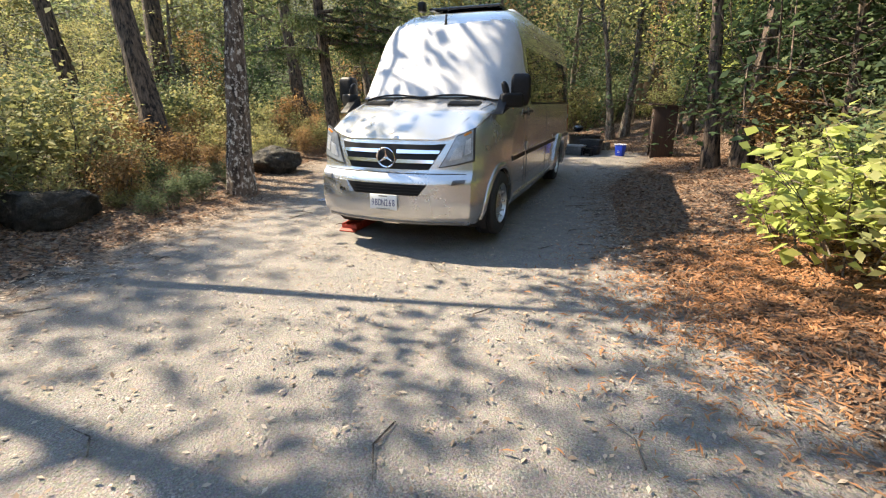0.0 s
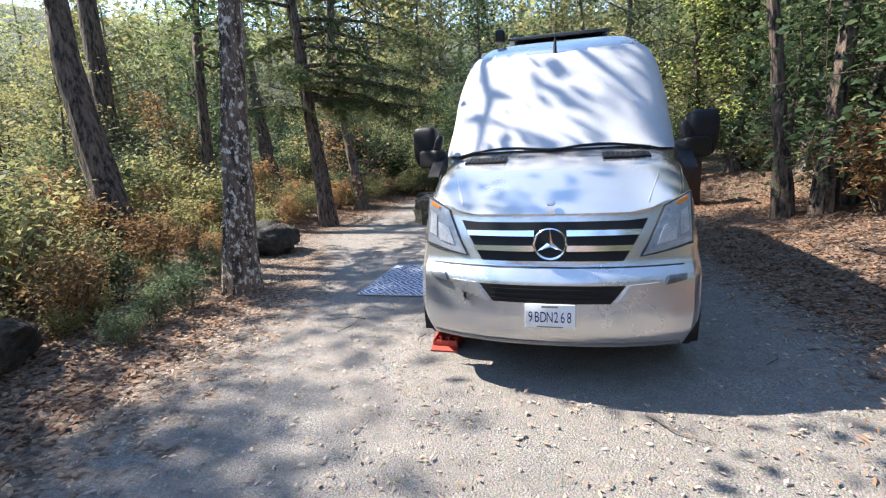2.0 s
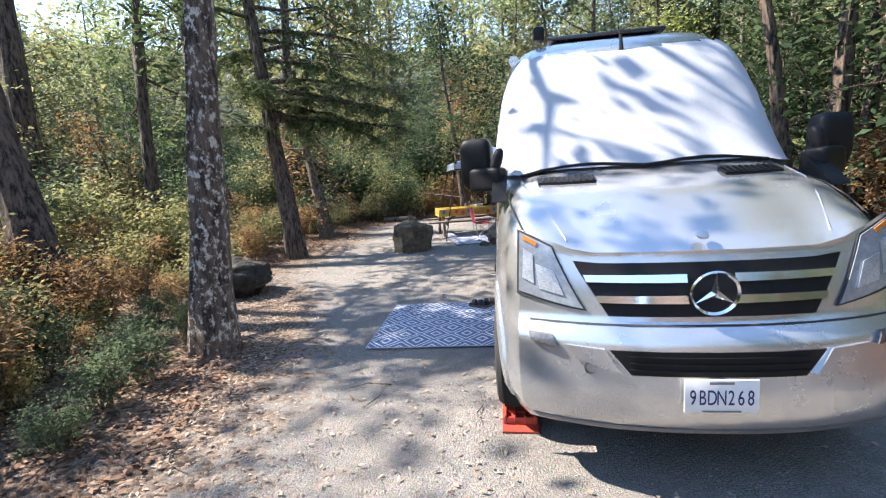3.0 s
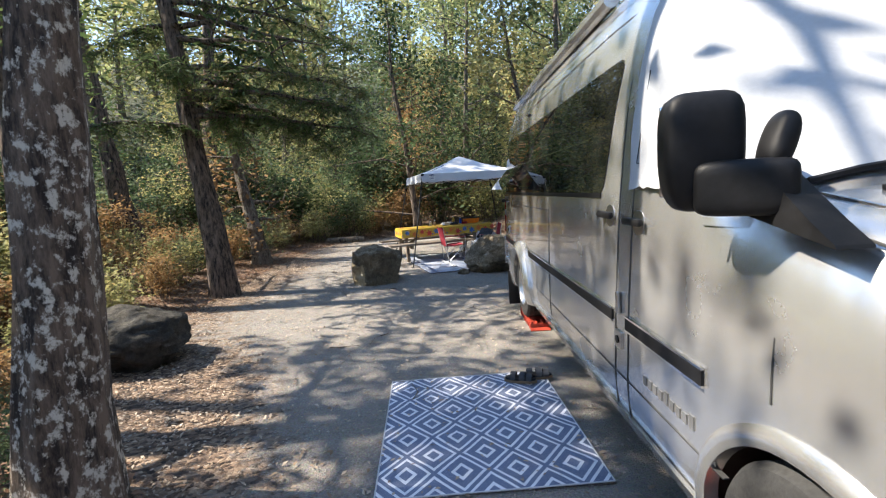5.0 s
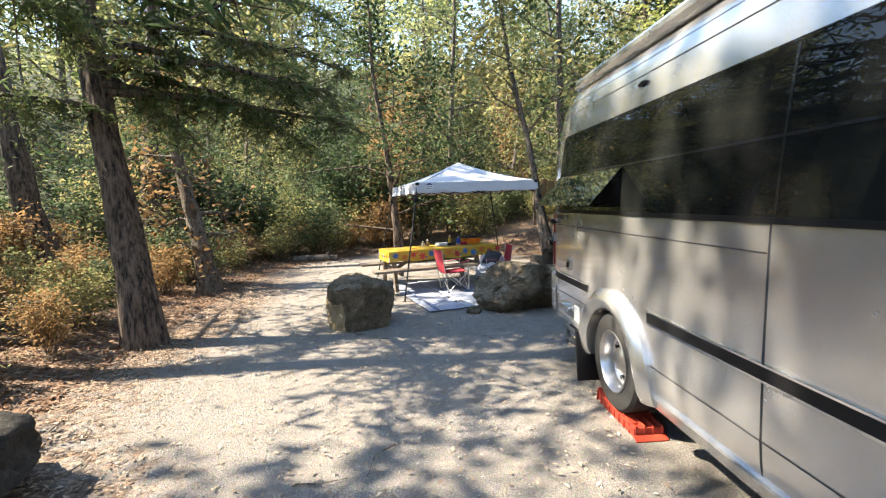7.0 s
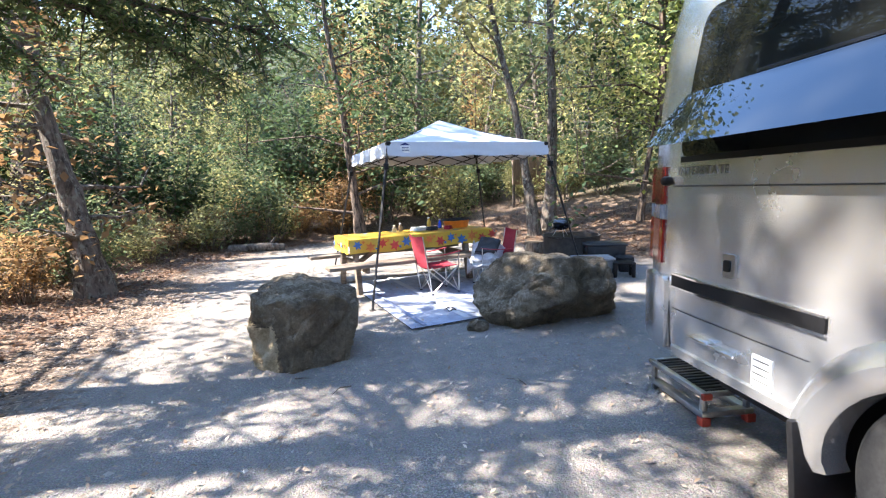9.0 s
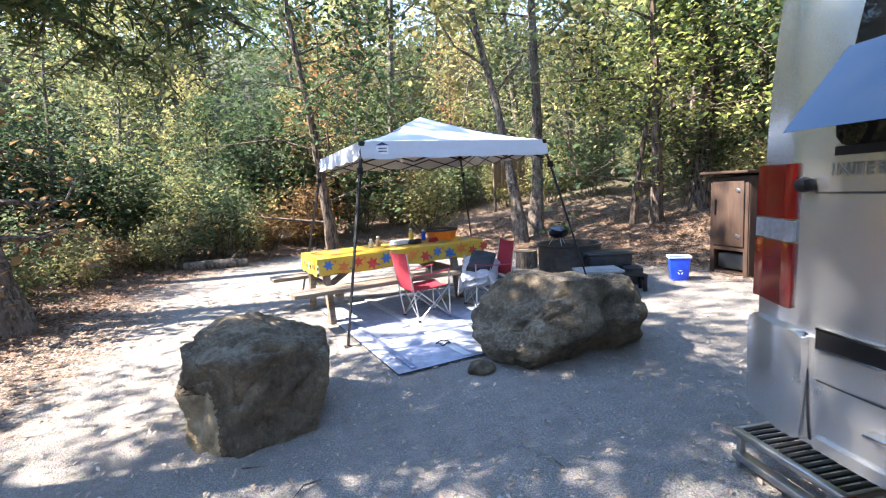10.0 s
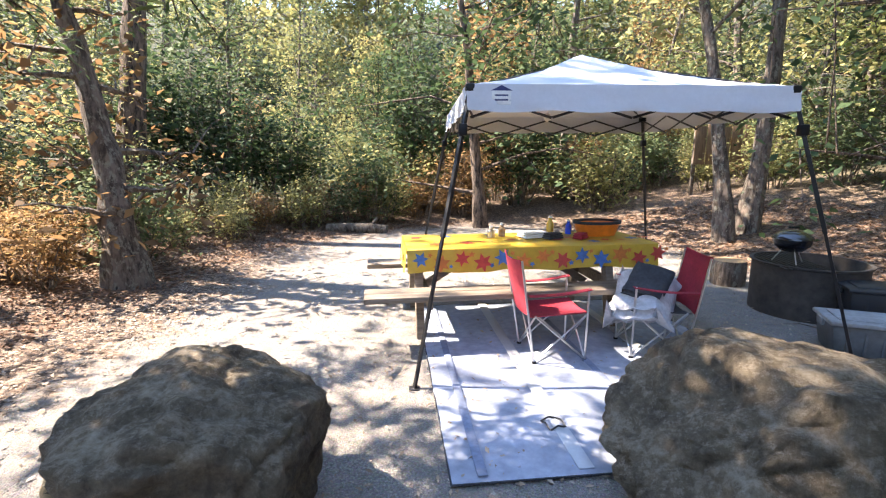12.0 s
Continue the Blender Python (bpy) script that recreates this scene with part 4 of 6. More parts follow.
# metal step beside the rear corner
def metal_step(m):
    st = thing("folding_step", m, "worn steel folding step with black slatted tread, red foot", "step")
    bm = bmesh.new()
    for x in (-0.14, 0.14):
        box(bm, (x, 0, 0.30), (0.035, 0.56, 0.05), 0.008)
    for y in (-0.27, 0.27):
        box(bm, (0, y, 0.30), (0.28, 0.025, 0.05), 0.008)
    part("tread_frame", bm, STEEL, st)
    for k in range(13):
        part("slat", box(bmesh.new(), (0, -0.24 + 0.04 * k, 0.318), (0.24, 0.02, 0.02), 0.003), FRAME_BLACK, st)
    bm = bmesh.new()
    for x in (-0.13, 0.13):
        box(bm, (x, 0, 0.10), (0.05, 0.56, 0.06), 0.006)
        for y in (-0.25, 0.25):
            box(bm, (x, y, 0.16), (0.03, 0.03, 0.32), 0.006)
    box(bm, (0, -0.25, 0.10), (0.26, 0.05, 0.06), 0.006)
    part("base_frame", bm, STEEL, st)
    for x in (-0.135, 0.135):
        part("foot_cap", box(bmesh.new(), (x, -0.265, 0.04), (0.055, 0.055, 0.08), 0.008), RED_PLASTIC, st)
        part("corner_cap", box(bmesh.new(), (x, -0.285, 0.29), (0.055, 0.03, 0.06), 0.008), RED_PLASTIC, st)


metal_step(pose(-2.70, 10.72, 0, 0, 0, -2) @ Matrix.Diagonal((1.05, 1.0, 0.62, 1.0)))

# ---- boulders ----


def boulder(name_label, loc, size, turn, seed, cuts=(), sink=0.12, detail=5, layers=0.0, stone=ROCK, cleft=None, split=None, chips=9):
    """A rounded block split along its main faces (cuts), then chipped, cracked and pitted."""
    bm = bmesh.new()
    bmesh.ops.create_icosphere(bm, subdivisions=detail, radius=1.18)
    rng = random.Random(seed)
    planes = [(Vector(c[:3]).normalized(), c[3]) for c in cuts]
    planes += [(Vector((rng.gauss(0, 1), rng.gauss(0, 1), rng.gauss(0, 0.7))).normalized(), rng.uniform(0.86, 1.05)) for _ in range(chips)]
    off = Vector((seed * 7.3, seed * 3.1, seed))
    for v in bm.verts:
        p = v.co.copy()
        for _ in range(2):
            for nrm, d in planes:
                k = p.dot(nrm) - d - 0.07 * noise.noise(p * 2.2 + off + nrm * 5)
                if k > 0:
                    p -= nrm * k * 0.85
        n = p.normalized()
        crack = (1 - abs(noise.noise(p * 1.7 + off))) ** 9 + 0.6 * (1 - abs(noise.noise(p * 3.6 - off))) ** 10
        p += n * (0.075 * noise.fractal(p * 1.3 + off, 1.1, 2.1, 4) - 0.075 * crack + 0.026 * noise.fractal(p * 6 + off, 0.8, 2.2, 5))
        p += n * layers * (noise.noise(Vector((p.x, p.y, p.z * 7)) + off))
        if cleft is not None:
            dip = math.exp(-((p.x - cleft - 0.12 * p.z) / 0.15) ** 2)
            p.y += 0.30 * dip * max(0.0, -p.y)
            p.z -= 0.12 * dip * max(0.0, p.z)
        v.co = Vector((p.x * size[0] / 2, p.y * size[1] / 2, p.z * size[2] / 2))
    lo = -size[2] / 2 + sink
    for v in bm.verts:
        v.co.z -= lo
    me = finish(bm, "boulder", 50)
    me.materials.append(stone)
    if split:
        me.materials.append(ROCK_SPLIT)
        nrm = Vector(split[:3]).normalized()
        for f in me.polygons:
            c = f.center
            edge = 0.05 * noise.noise(c * 7) + 0.02 * noise.noise(c * 30)
            if f.normal.dot(nrm) > 0.45 and c.x + edge < split[3] and c.z + edge < split[4]:
                f.material_index = 1
    ob = new("boulder", me)
    ob.matrix_world = pose(*loc, 0, 0, turn)
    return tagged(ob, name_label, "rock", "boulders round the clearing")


boulder("waist-high brown boulder with a pale broken face in sunlit tones", (-5.34, 12.30, -0.02), (0.95, 1.06, 0.83), 0, 3, ((-0.92, -0.3, 0.05, 0.86), (0.38, -0.9, -0.05, 0.84), (-0.25, -0.15, 0.95, 0.90), (0.35, 0.1, 0.93, 0.94), (0.95, 0.1, -0.15, 0.94), (-0.5, -0.85, 0.0, 0.82)), detail=6, split=(-0.5, -0.85, 0.05, -0.16, 0.40), chips=2)
boulder("long grey boulder with rough pitted top", (-2.84, 12.86, -0.03), (1.46, 1.10, 0.86), -4, 21, ((-0.80, -0.3, 0.52, 0.80), (0.10, 0.05, 0.98, 0.88), (-0.1, -0.9, 0.35, 0.90), (0.3, -0.75, -0.6, 0.72), (0.95, -0.2, 0.15, 0.92)), detail=6, cleft=0.3, chips=2)
boulder("low boulder in shade-darkened stone half covered by leaves", (-7.38, 8.45, 0.0), (1.0, 1.05, 0.70), 40, 8, ((-0.5, -0.2, 0.85, 0.8),), layers=0.06, stone=ROCK_SHADED)
boulder("flat-topped boulder in shade-darkened stone on the leafy verge", (-6.55, 3.25, 0.05), (1.0, 0.9, 0.62), 30, 11, ((0.0, 0.1, 1.0, 0.8),), stone=ROCK_SHADED)
boulder("small brown stone lying on gravel", (-3.70, 12.58, 0.0), (0.2, 0.15, 0.12), 10, 14, (), 0.02, 4)

# ---- trees ----


def crown_points(rng, tips, per, spread, droop=0.0):
    c = np.repeat(np.asarray(tips), per, axis=0)
    p = rng.normal(size=c.shape) * np.asarray(spread)
    out = c + p
    out[:, 2] -= droop * np.linalg.norm(p[:, :2], axis=1)
    return out


def grow(bm, rng, base, height, r0, lean_to, limbs, limb_from, limb_len, up, bend=0.3, seg=9):
    """A leaning tapered trunk with limbs and twigs; returns the places where leaves hang."""
    pts, rad = [], []
    n = 20
    for i in range(n + 1):
        k = i / n
        wob = bend * Vector((noise.noise(Vector((k * 2.2, base[0], 1))), noise.noise(Vector((k * 2.2, base[1], 7))), 0)) * k
        pts.append(Vector((lean_to[0] * k, lean_to[1] * k, height * k)) + wob)
        flare = 1 + 0.55 * math.exp(-k * 16)
        rad.append(max(0.015, r0 * flare * (1 - 0.85 * k)))
    pts[0].z -= 0.25
    tube(bm, pts, rad, seg, 0.3)
    tips = []
    for j in range(limbs):
        k = limb_from + (1 - limb_from) * (j + rng.random()) / limbs * 0.97
        i = min(n - 1, int(k * n))
        p = pts[i].lerp(pts[i + 1], k * n - i)
        a = rng.uniform(0, 2 * math.pi)
        ln = limb_len * (1.15 - 0.75 * k) * rng.uniform(0.6, 1.25)
        d = Vector((math.cos(a), math.sin(a), up * rng.uniform(0.5, 1.4)))
        lp = [p + d * ln * s + Vector((0, 0, -0.12 * ln * s * s)) + Vector(rng.normal(size=3)) * 0.09 * ln * s for s in (0, 0.33, 0.66, 1.0)]
        lr = max(0.012, r0 * 0.34 * (1.1 - 0.7 * k))
        tube(bm, lp, [lr, lr * 0.7, lr * 0.42, lr * 0.15], 5, 0, False)
        for s in range(5):
            q = lp[1].lerp(lp[3], rng.random())
            e = q + Vector(rng.normal(size=3)) * ln * 0.30 + Vector((0, 0, 0.05 * ln))
            tube(bm, [q, q.lerp(e, 0.5) + Vector(rng.normal(size=3)) * 0.03, e], [lr * 0.3, lr * 0.2, lr * 0.07], 4, 0, False)
            tips += [e, q.lerp(e, 0.6)]
        tips += [lp[2], lp[3]]
    return tips


def make_tree(seed, height, r0, lean_to, limbs, limb_from, limb_len, up, bark_m, leaf_m, per, spread, size, label, droop=0.0, slim=0.55, bend=0.4, flat=0.5):
    rng = np.random.default_rng(seed)
    t = thing("tree", Matrix(), label, "tree", "woodland trees")
    bm = bmesh.new()
    tips = grow(bm, rng, (seed * 1.7, seed * 0.9), height, r0, lean_to, limbs, limb_from, limb_len, up, bend)
    part("trunk", bm, bark_m, t)
    pts = crown_points(rng, [list(p) for p in tips], per, spread, droop)
    part("crown", quads("crown", leaf_quads(rng, pts, size, flat, slim), leaf_m), leaf_m, t)
    return t


def make_shrub(seed, height, width, leaf_m, stems, per, size, label, name="shrub", slim=0.55, bare=BARK_GREY):
    rng = np.random.default_rng(seed)
    t = thing(name, Matrix(), label, name, "undergrowth shrubs")
    bm = bmesh.new()
    tips = []
    for _ in range(stems):
        a, ln = rng.uniform(0, 6.28), rng.uniform(0.55, 1.1)
        e = Vector((math.cos(a) * width * 0.5 * rng.random() ** 0.5, math.sin(a) * width * 0.5 * rng.random() ** 0.5, height * ln))
        b = Vector((e.x * 0.25, e.y * 0.25, -0.1))
        mid = b.lerp(e, 0.5) + Vector(rng.normal(size=3)) * 0.08 * height
        tube(bm, [b, mid, e], [0.012 * height ** 0.5, 0.009 * height ** 0.5, 0.003], 4, 0, False)
        for k in range(4):
            q = mid.lerp(e, rng.random())
            f = q + Vector(rng.normal(size=3)) * 0.16 * height
            tube(bm, [q, f], [0.005, 0.002], 3, 0, False)
            tips += [f, q]
        tips += [e, mid]
    part("stem", bm, bare, t)
    pts = crown_points(rng, [list(p) for p in tips], per, (0.13 * height ** 0.5, 0.13 * height ** 0.5, 0.11 * height ** 0.5))
    pts = pts[pts[:, 2] > 0.03]
    part("foliage", quads("foliage", leaf_quads(rng, pts, size, 0.6, slim), leaf_m), leaf_m, t)
    return t


def put(proto, x, y, s, turn, zs=1.0, used=set()):
    m = Matrix.Translation((x, y, ground_z(x, y))) @ Matrix.Rotation(turn, 4, "Z") @ Matrix.Diagonal((s, s, s * zs, 1))
    if proto.name not in used:
        used.add(proto.name)
        proto.matrix_world = m
        return proto
    ob = copy_thing(proto, Matrix())
    ob.matrix_basis = m
    return ob


OAK = make_tree(1, 10.5, 0.15, (0.8, -0.5), 18, 0.16, 3.0, 0.5, BARK_GREY, LEAF_GREEN, 14, (0.30, 0.30, 0.24), 0.084, "slender woodland tree with green leaves and grey bark")
BAY = make_tree(2, 8.0, 0.13, (-0.6, 0.6), 18, 0.08, 2.6, 0.4, BARK_DARK, LEAF_DARK, 14, (0.30, 0.30, 0.24), 0.084, "dark evergreen tree with low leafy limbs")
MAPLE = make_tree(3, 8.5, 0.11, (0.5, 0.9), 17, 0.12, 2.8, 0.5, BARK_GREY, LEAF_YELLOW, 14, (0.32, 0.32, 0.24), 0.084, "slender tree with yellowing autumn leaves")
TALL = make_tree(4, 15.0, 0.22, (1.6, 0.8), 13, 0.58, 3.4, 0.6, BARK_DARK, LEAF_GREEN, 12, (0.42, 0.42, 0.3), 0.12, "tall dark-trunked tree with high open crown, added for its shade")
SNAG = make_tree(5, 6.0, 0.08, (1.2, 0.2), 14, 0.12, 1.8, 0.4, BARK_DARK, LEAF_BROWN, 10, (0.26, 0.26, 0.24), 0.08, "thin tree hung with dry brown leaves")
FAR = make_tree(6, 12.0, 0.2, (0.6, 0.4), 20, 0.05, 4.2, 0.4, BARK_GREY, LEAF_FAR, 11, (0.55, 0.55, 0.4), 0.16, "broad green tree on the slope behind the clearing")
FAR_Y = make_tree(7, 11.0, 0.18, (-0.6, 0.4), 20, 0.05, 4.0, 0.4, BARK_GREY, LEAF_YELLOW, 11, (0.55, 0.55, 0.4), 0.155, "broad yellow-green tree on the slope behind the clearing")
SHRUB_G = make_shrub(11, 2.0, 2.0, LEAF_GREEN, 18, 10, 0.064, "leafy green woodland shrub")
SHRUB_D = make_shrub(12, 2.8, 2.4, LEAF_DARK, 18, 10, 0.074, "dark green woodland shrub with thin stems")
SHRUB_Y = make_shrub(13, 1.5, 1.7, LEAF_YELLOW, 17, 10, 0.057, "low shrub with yellow-green autumn leaves")
SHRUB_B = make_shrub(14, 1.2, 1.3, LEAF_BROWN, 16, 9, 0.06, "low dry shrub with rusty brown leaves", slim=0.35)


def plant(rng, protos, weights, n, region, gap, scale, span):
    """Scatter copies over region(x, y) at least gap apart."""
    done = []
    tries = 0
    while len(done) < n and tries < n * 90:
        tries += 1
        x, y = rng.uniform(span[0], span[1]), rng.uniform(span[2], span[3])
        if not region(x, y) or any((x - a) ** 2 + (y - b) ** 2 < gap * gap for a, b in done):
            continue
        done.append((x, y))
        p = rng.choices(protos, weights)[0]
        put(p, x, y, rng.uniform(*scale), rng.uniform(0, 6.28), rng.uniform(0.9, 1.2))


rng = random.Random(4)


def locker_gap(x, y):
    return 0 < x < 3.5 and 13 < y < 17.5


def ahead(x, y):
    """The woods that the walk looks into."""
    return y > 17 or x < -8 or x > 0


# open to the west, where the sun comes in between the trunks; fuller to the north
plant(rng, [OAK, BAY, MAPLE, SNAG], [3, 2, 3, 1.5], 25, lambda x, y: y > 16 and x > -7 and 1.8 < off_site(x, y) < 14 and not locker_gap(x, y) and not (-2.5 < x < 4 and y < 25), 2.0, (0.75, 1.15), (-7, 16, 14, 40))
plant(rng, [OAK, BAY, MAPLE, SNAG], [2, 2.5, 3, 1.5], 18, lambda x, y: y > 18 and x < -5 and 2.2 < off_site(x, y) < 13, 2.3, (0.4, 0.66), (-20, -5, 14, 36))
plant(rng, [OAK, BAY, MAPLE], [3, 2, 3], 22, lambda x, y: x > 2 and y < 30 and 2.5 < off_site(x, y) < 12 and not locker_gap(x, y) and not (x < 6.5 and y < 9), 2.2, (0.8, 1.2), (2, 18, -4, 30))
plant(rng, [MAPLE, OAK, SNAG], [4, 1, 1], 16, lambda x, y: -3 < y < 12 and 4.2 < off_site(x, y) < 15, 2.4, (0.36, 0.56), (-22, -7, -3, 17))
# tall trees added to the west, spaced to shade track, van and banks
for x, y, k, a in ((-10.6, 0.9, 0.9, 0.4), (-13.3, 10.8, 1.3, 2.1), (-13.6, 8.5, 0.95, 3.3), (-11.6, 18.7, 1.15, 0.8), (-12.6, 16.6, 1.1, 2.7), (-12.8, 0.9, 1.0, 5.0), (-16.0, 5.0, 0.9, 4.1)):
    put(TALL, x, y, k, a)
plant(rng, [OAK, MAPLE, BAY], [2, 1, 1], 10, lambda x, y: y < -4 and x > -4 and 1.5 < off_site(x, y) < 14, 3.0, (0.9, 1.2), (-4, 14, -18, -3))
plant(rng, [FAR, FAR_Y], [3, 2], 58, lambda x, y: 11 < off_site(x, y) < 34 and (y > 18 or x > 8) and (x > -12 or y > 34), 3.2, (0.9, 1.5), (-45, 38, -6, 60))
plant(rng, [FAR, FAR_Y], [2, 3], 34, lambda x, y: 13 < off_site(x, y) < 34, 2.8, (0.6, 0.92), (-48, -23, -10, 34))
plant(rng, [SHRUB_G, SHRUB_D, SHRUB_Y, SHRUB_B], [1.5, 0.4, 5, 1.6], 58, lambda x, y: 2.4 < off_site(x, y) < 8 and not (y > 11.5 and off_site(x, y) < 4.5), 1.0, (0.7, 1.1), (-18, -7, -2, 19))
plant(rng, [SHRUB_G, SHRUB_D, SHRUB_Y, SHRUB_B], [3, 1.6, 3.5, 1.5], 95, lambda x, y: 1.0 < off_site(x, y) < 8 and ahead(x, y) and not (x < -7 and y < 19) and not (x < -4 and y < 19 and off_site(x, y) < 2.6) and not (x > 0 and y < 6) and not (x > -3.5 and 3 < y < 23 and off_site(x, y) < (2.0 if y < 12 else 4.5)), 0.9, (0.7, 1.25), (-18, 9, -2, 32))
plant(rng, [SHRUB_Y, SHRUB_B, SHRUB_G], [4, 2.5, 1], 64, lambda x, y: (1.5 if y < 7 else 0.7 if y < 12 else 1.2) < off_site(x, y) < 3.0 and x < -4, 0.7, (0.35, 0.7), (-12, -4, 0, 24))
plant(rng, [SHRUB_Y, SHRUB_G], [3, 1], 7, lambda x, y: 0.5 < off_site(x, y) < 2.4 and x > 1, 0.6, (0.5, 0.85), (2.2, 4.6, 3.6, 6.6))

# broad-leaved saplings on the sunny bank beside the track, and low herbs on the leafy verge
SAPLING = make_shrub(15, 0.8, 1.7, LEAF_LIME, 11, 3, 0.075, "low sapling with broad sunlit lime-green leaves", slim=0.75)
for x, y, s, a in ((1.95, 4.35, 1.0, 0.3), (2.55, 4.9, 1.15, 2.0), (1.65, 5.1, 0.6, 4.0), (2.7, 3.9, 0.9, 5.1), (2.2, 5.7, 0.9, 1.2)):
    put(SAPLING, x, y, s, a)
plant(rng, [SHRUB_G, SHRUB_Y, SHRUB_B], [3, 2, 1], 14, lambda x, y: 0.55 < off_site(x, y) < 1.9 and math.hypot(x + 6.3, y - 3.0) > 1.0 and math.hypot(x + 6.05, y - 5.95) > 0.5, 0.42, (0.16, 0.28), (-7.6, -5.0, 2.2, 7.0))

# the trees that stand at the edge of the clearing
T1 = make_tree(21, 12.5, 0.175, (0.75, 0.5), 12, 0.42, 2.6, 0.5, BARK_PALE, LEAF_GREEN, 11, (0.3, 0.3, 0.24), 0.09, "straight tree with flaking pale lichened bark", bend=0.2)
T1.matrix_world = pose(-6.05, 5.95, 0.0)
T2 = make_tree(22, 13.0, 0.185, (-1.5, 0.6), 26, 0.29, 2.9, -0.05, BARK_DARK, NEEDLES, 9, (0.30, 0.30, 0.13), 0.12, "dark leaning fir with drooping needle sprays", droop=0.6, slim=0.26, bend=0.3)
T2.matrix_world = pose(-7.92, 11.8, 0.02)


def bough(rng, parent, a, b, sag, leaf_m):
    """A long drooping conifer bough with hanging side sprays."""
    a, b = Vector(a), Vector(b)
    line = [a.lerp(b, k / 7) + Vector((0, 0, -sag * (k / 7) ** 2)) + Vector(rng.normal(size=3)) * 0.035 * k / 7 for k in range(8)]
    bm = bmesh.new()
    tube(bm, line, [0.045 * (1 - k / 8) + 0.006 for k in range(8)], 6, 0, False)
    pts = []
    for k in range(46):
        u = rng.uniform(0.12, 1.0) * 7
        i = min(6, int(u))
        p = line[i].lerp(line[i + 1], u - i)
        d = Vector((rng.normal(), rng.normal(), -0.35 + 0.2 * rng.normal())).normalized() * rng.uniform(0.25, 0.7)
        q = p + d
        tube(bm, [p, p.lerp(q, 0.5) + Vector((0, 0, 0.03)), q - Vector((0, 0, 0.1))], [0.009, 0.006, 0.002], 4, 0, False)
        for f in np.linspace(0.15, 1.0, 9):
            pts += [list(p.lerp(q, f) - Vector((0, 0, 0.1 * f * f)))] * 4
    limb = part("bough", bm, BARK_DARK, parent)
    c = np.asarray(pts)
    c = c + rng.normal(size=c.shape) * np.array((0.05, 0.05, 0.035))
    part("needle_spray", quads("needle_spray", leaf_quads(rng, c, 0.065, 0.5, 0.16), leaf_m), leaf_m, limb)


_r = np.random.default_rng(61)
for a, b, sag in (((-0.30, 0.1, 3.2), (1.9, 1.5, 3.05), 0.5), ((-0.35, 0.1, 3.9), (2.6, 0.7, 4.1), 0.7), ((-0.4, 0.15, 4.4), (1.6, 2.6, 4.6), 0.7), ((-0.25, 0.1, 2.9), (-2.0, -1.0, 3.2), 0.4),
                  ((-0.3, 0.1, 3.5), (0.5, -2.2, 3.9), 0.5), ((-0.45, 0.2, 5.0), (2.2, 2.0, 5.4), 0.8), ((-0.3, 0.1, 3.3), (-0.2, 2.4, 3.3), 0.6), ((-0.3, 0.1, 3.1), (2.7, 1.1, 3.15), 0.45), ((-0.3, 0.1, 3.5), (2.3, 0.5, 3.6), 0.5), ((-0.35, 0.1, 3.7), (2.4, 1.8, 3.75), 0.6), ((-0.3, 0.1, 3.4), (1.4, 1.5, 3.35), 0.4), ((-0.4, 0.15, 4.6), (-2.2, 0.6, 4.9), 0.6)):
    bough(_r, T2, a, b, sag, NEEDLES)
# second fir, added to throw shade over the gravel near the boulders
FIR = make_tree(24, 12.0, 0.17, (0.5, 0.2), 20, 0.30, 2.6, -0.05, BARK_DARK, NEEDLES, 10, (0.30, 0.30, 0.13), 0.12, "tall dark fir added beyond the clearing's edge for its shade", droop=0.6, slim=0.26, bend=0.3)
FIR.matrix_world = pose(-11.6, 12.0, 0.1)
T0 = make_tree(23, 9.0, 0.26, (-2.0, 0.9), 13, 0.42, 2.2, 0.5, BARK_DARK, LEAF_YELLOW, 4, (0.3, 0.3, 0.24), 0.10, "dark trunk leaning over autumn undergrowth", bend=0.5)
T0.matrix_world = pose(-8.75, 6.75, 0.15)
for k, (x, y, lx, ly, r, h) in enumerate(((1.75, 10.7, -1.3, 0.4, 0.13, 10), (2.2, 10.4, 0.4, 0.6, 0.15, 12), (2.75, 10.9, 1.6, 0.3, 0.12, 11), (4.2, 9.2, 0.8, -0.4, 0.16, 12))):
    t = make_tree(30 + k, h, r, (lx, ly), 11, 0.42, 2.8, 0.6, BARK_DARK, LEAF_GREEN, 13, (0.32, 0.32, 0.24), 0.10, "dark slender trunk on the leafy bank", bend=0.5)
    t.matrix_world = pose(x, y, ground_z(x, y))
# evergreens added on the east bank; their dark leaf colour stands in for shade
for x, y, k, a in ((3.6, 7.6, 0.9, 0.2), (4.8, 9.6, 1.1, 1.7), (5.4, 12.0, 1.0, 3.0), (3.9, 12.6, 0.95, 4.4), (2.4, 12.4, 0.5, 5.2), (6.2, 7.0, 1.1, 2.2), (3.3, 9.0, 0.7, 0.9)):
    put(BAY, x, y, k, a)
put(BAY, -5.0, 21.6, 1.05, 1.1)
# a slim trunk beside the track that throws a long shadow over it
SLIM = make_tree(40, 8.6, 0.10, (0.0, 2.4), 6, 0.55, 1.0, 0.6, BARK_DARK, LEAF_YELLOW, 6, (0.25, 0.25, 0.2), 0.08, "slim leaning trunk with few leaves beside the track", bend=0.15)
SLIM.matrix_world = pose(-5.9, 1.9, 0.0)
# broken trunk hung with dead leaves at the west edge, and the pale trunks behind the fire ring
DEAD = make_tree(41, 5.2, 0.20, (-0.9, 0.5), 15, 0.12, 1.0, 0.1, BARK_GREY, LEAF_BROWN, 5, (0.24, 0.24, 0.26), 0.075, "broken trunk hung with dead orange-brown leaves", droop=0.5, bend=0.5)
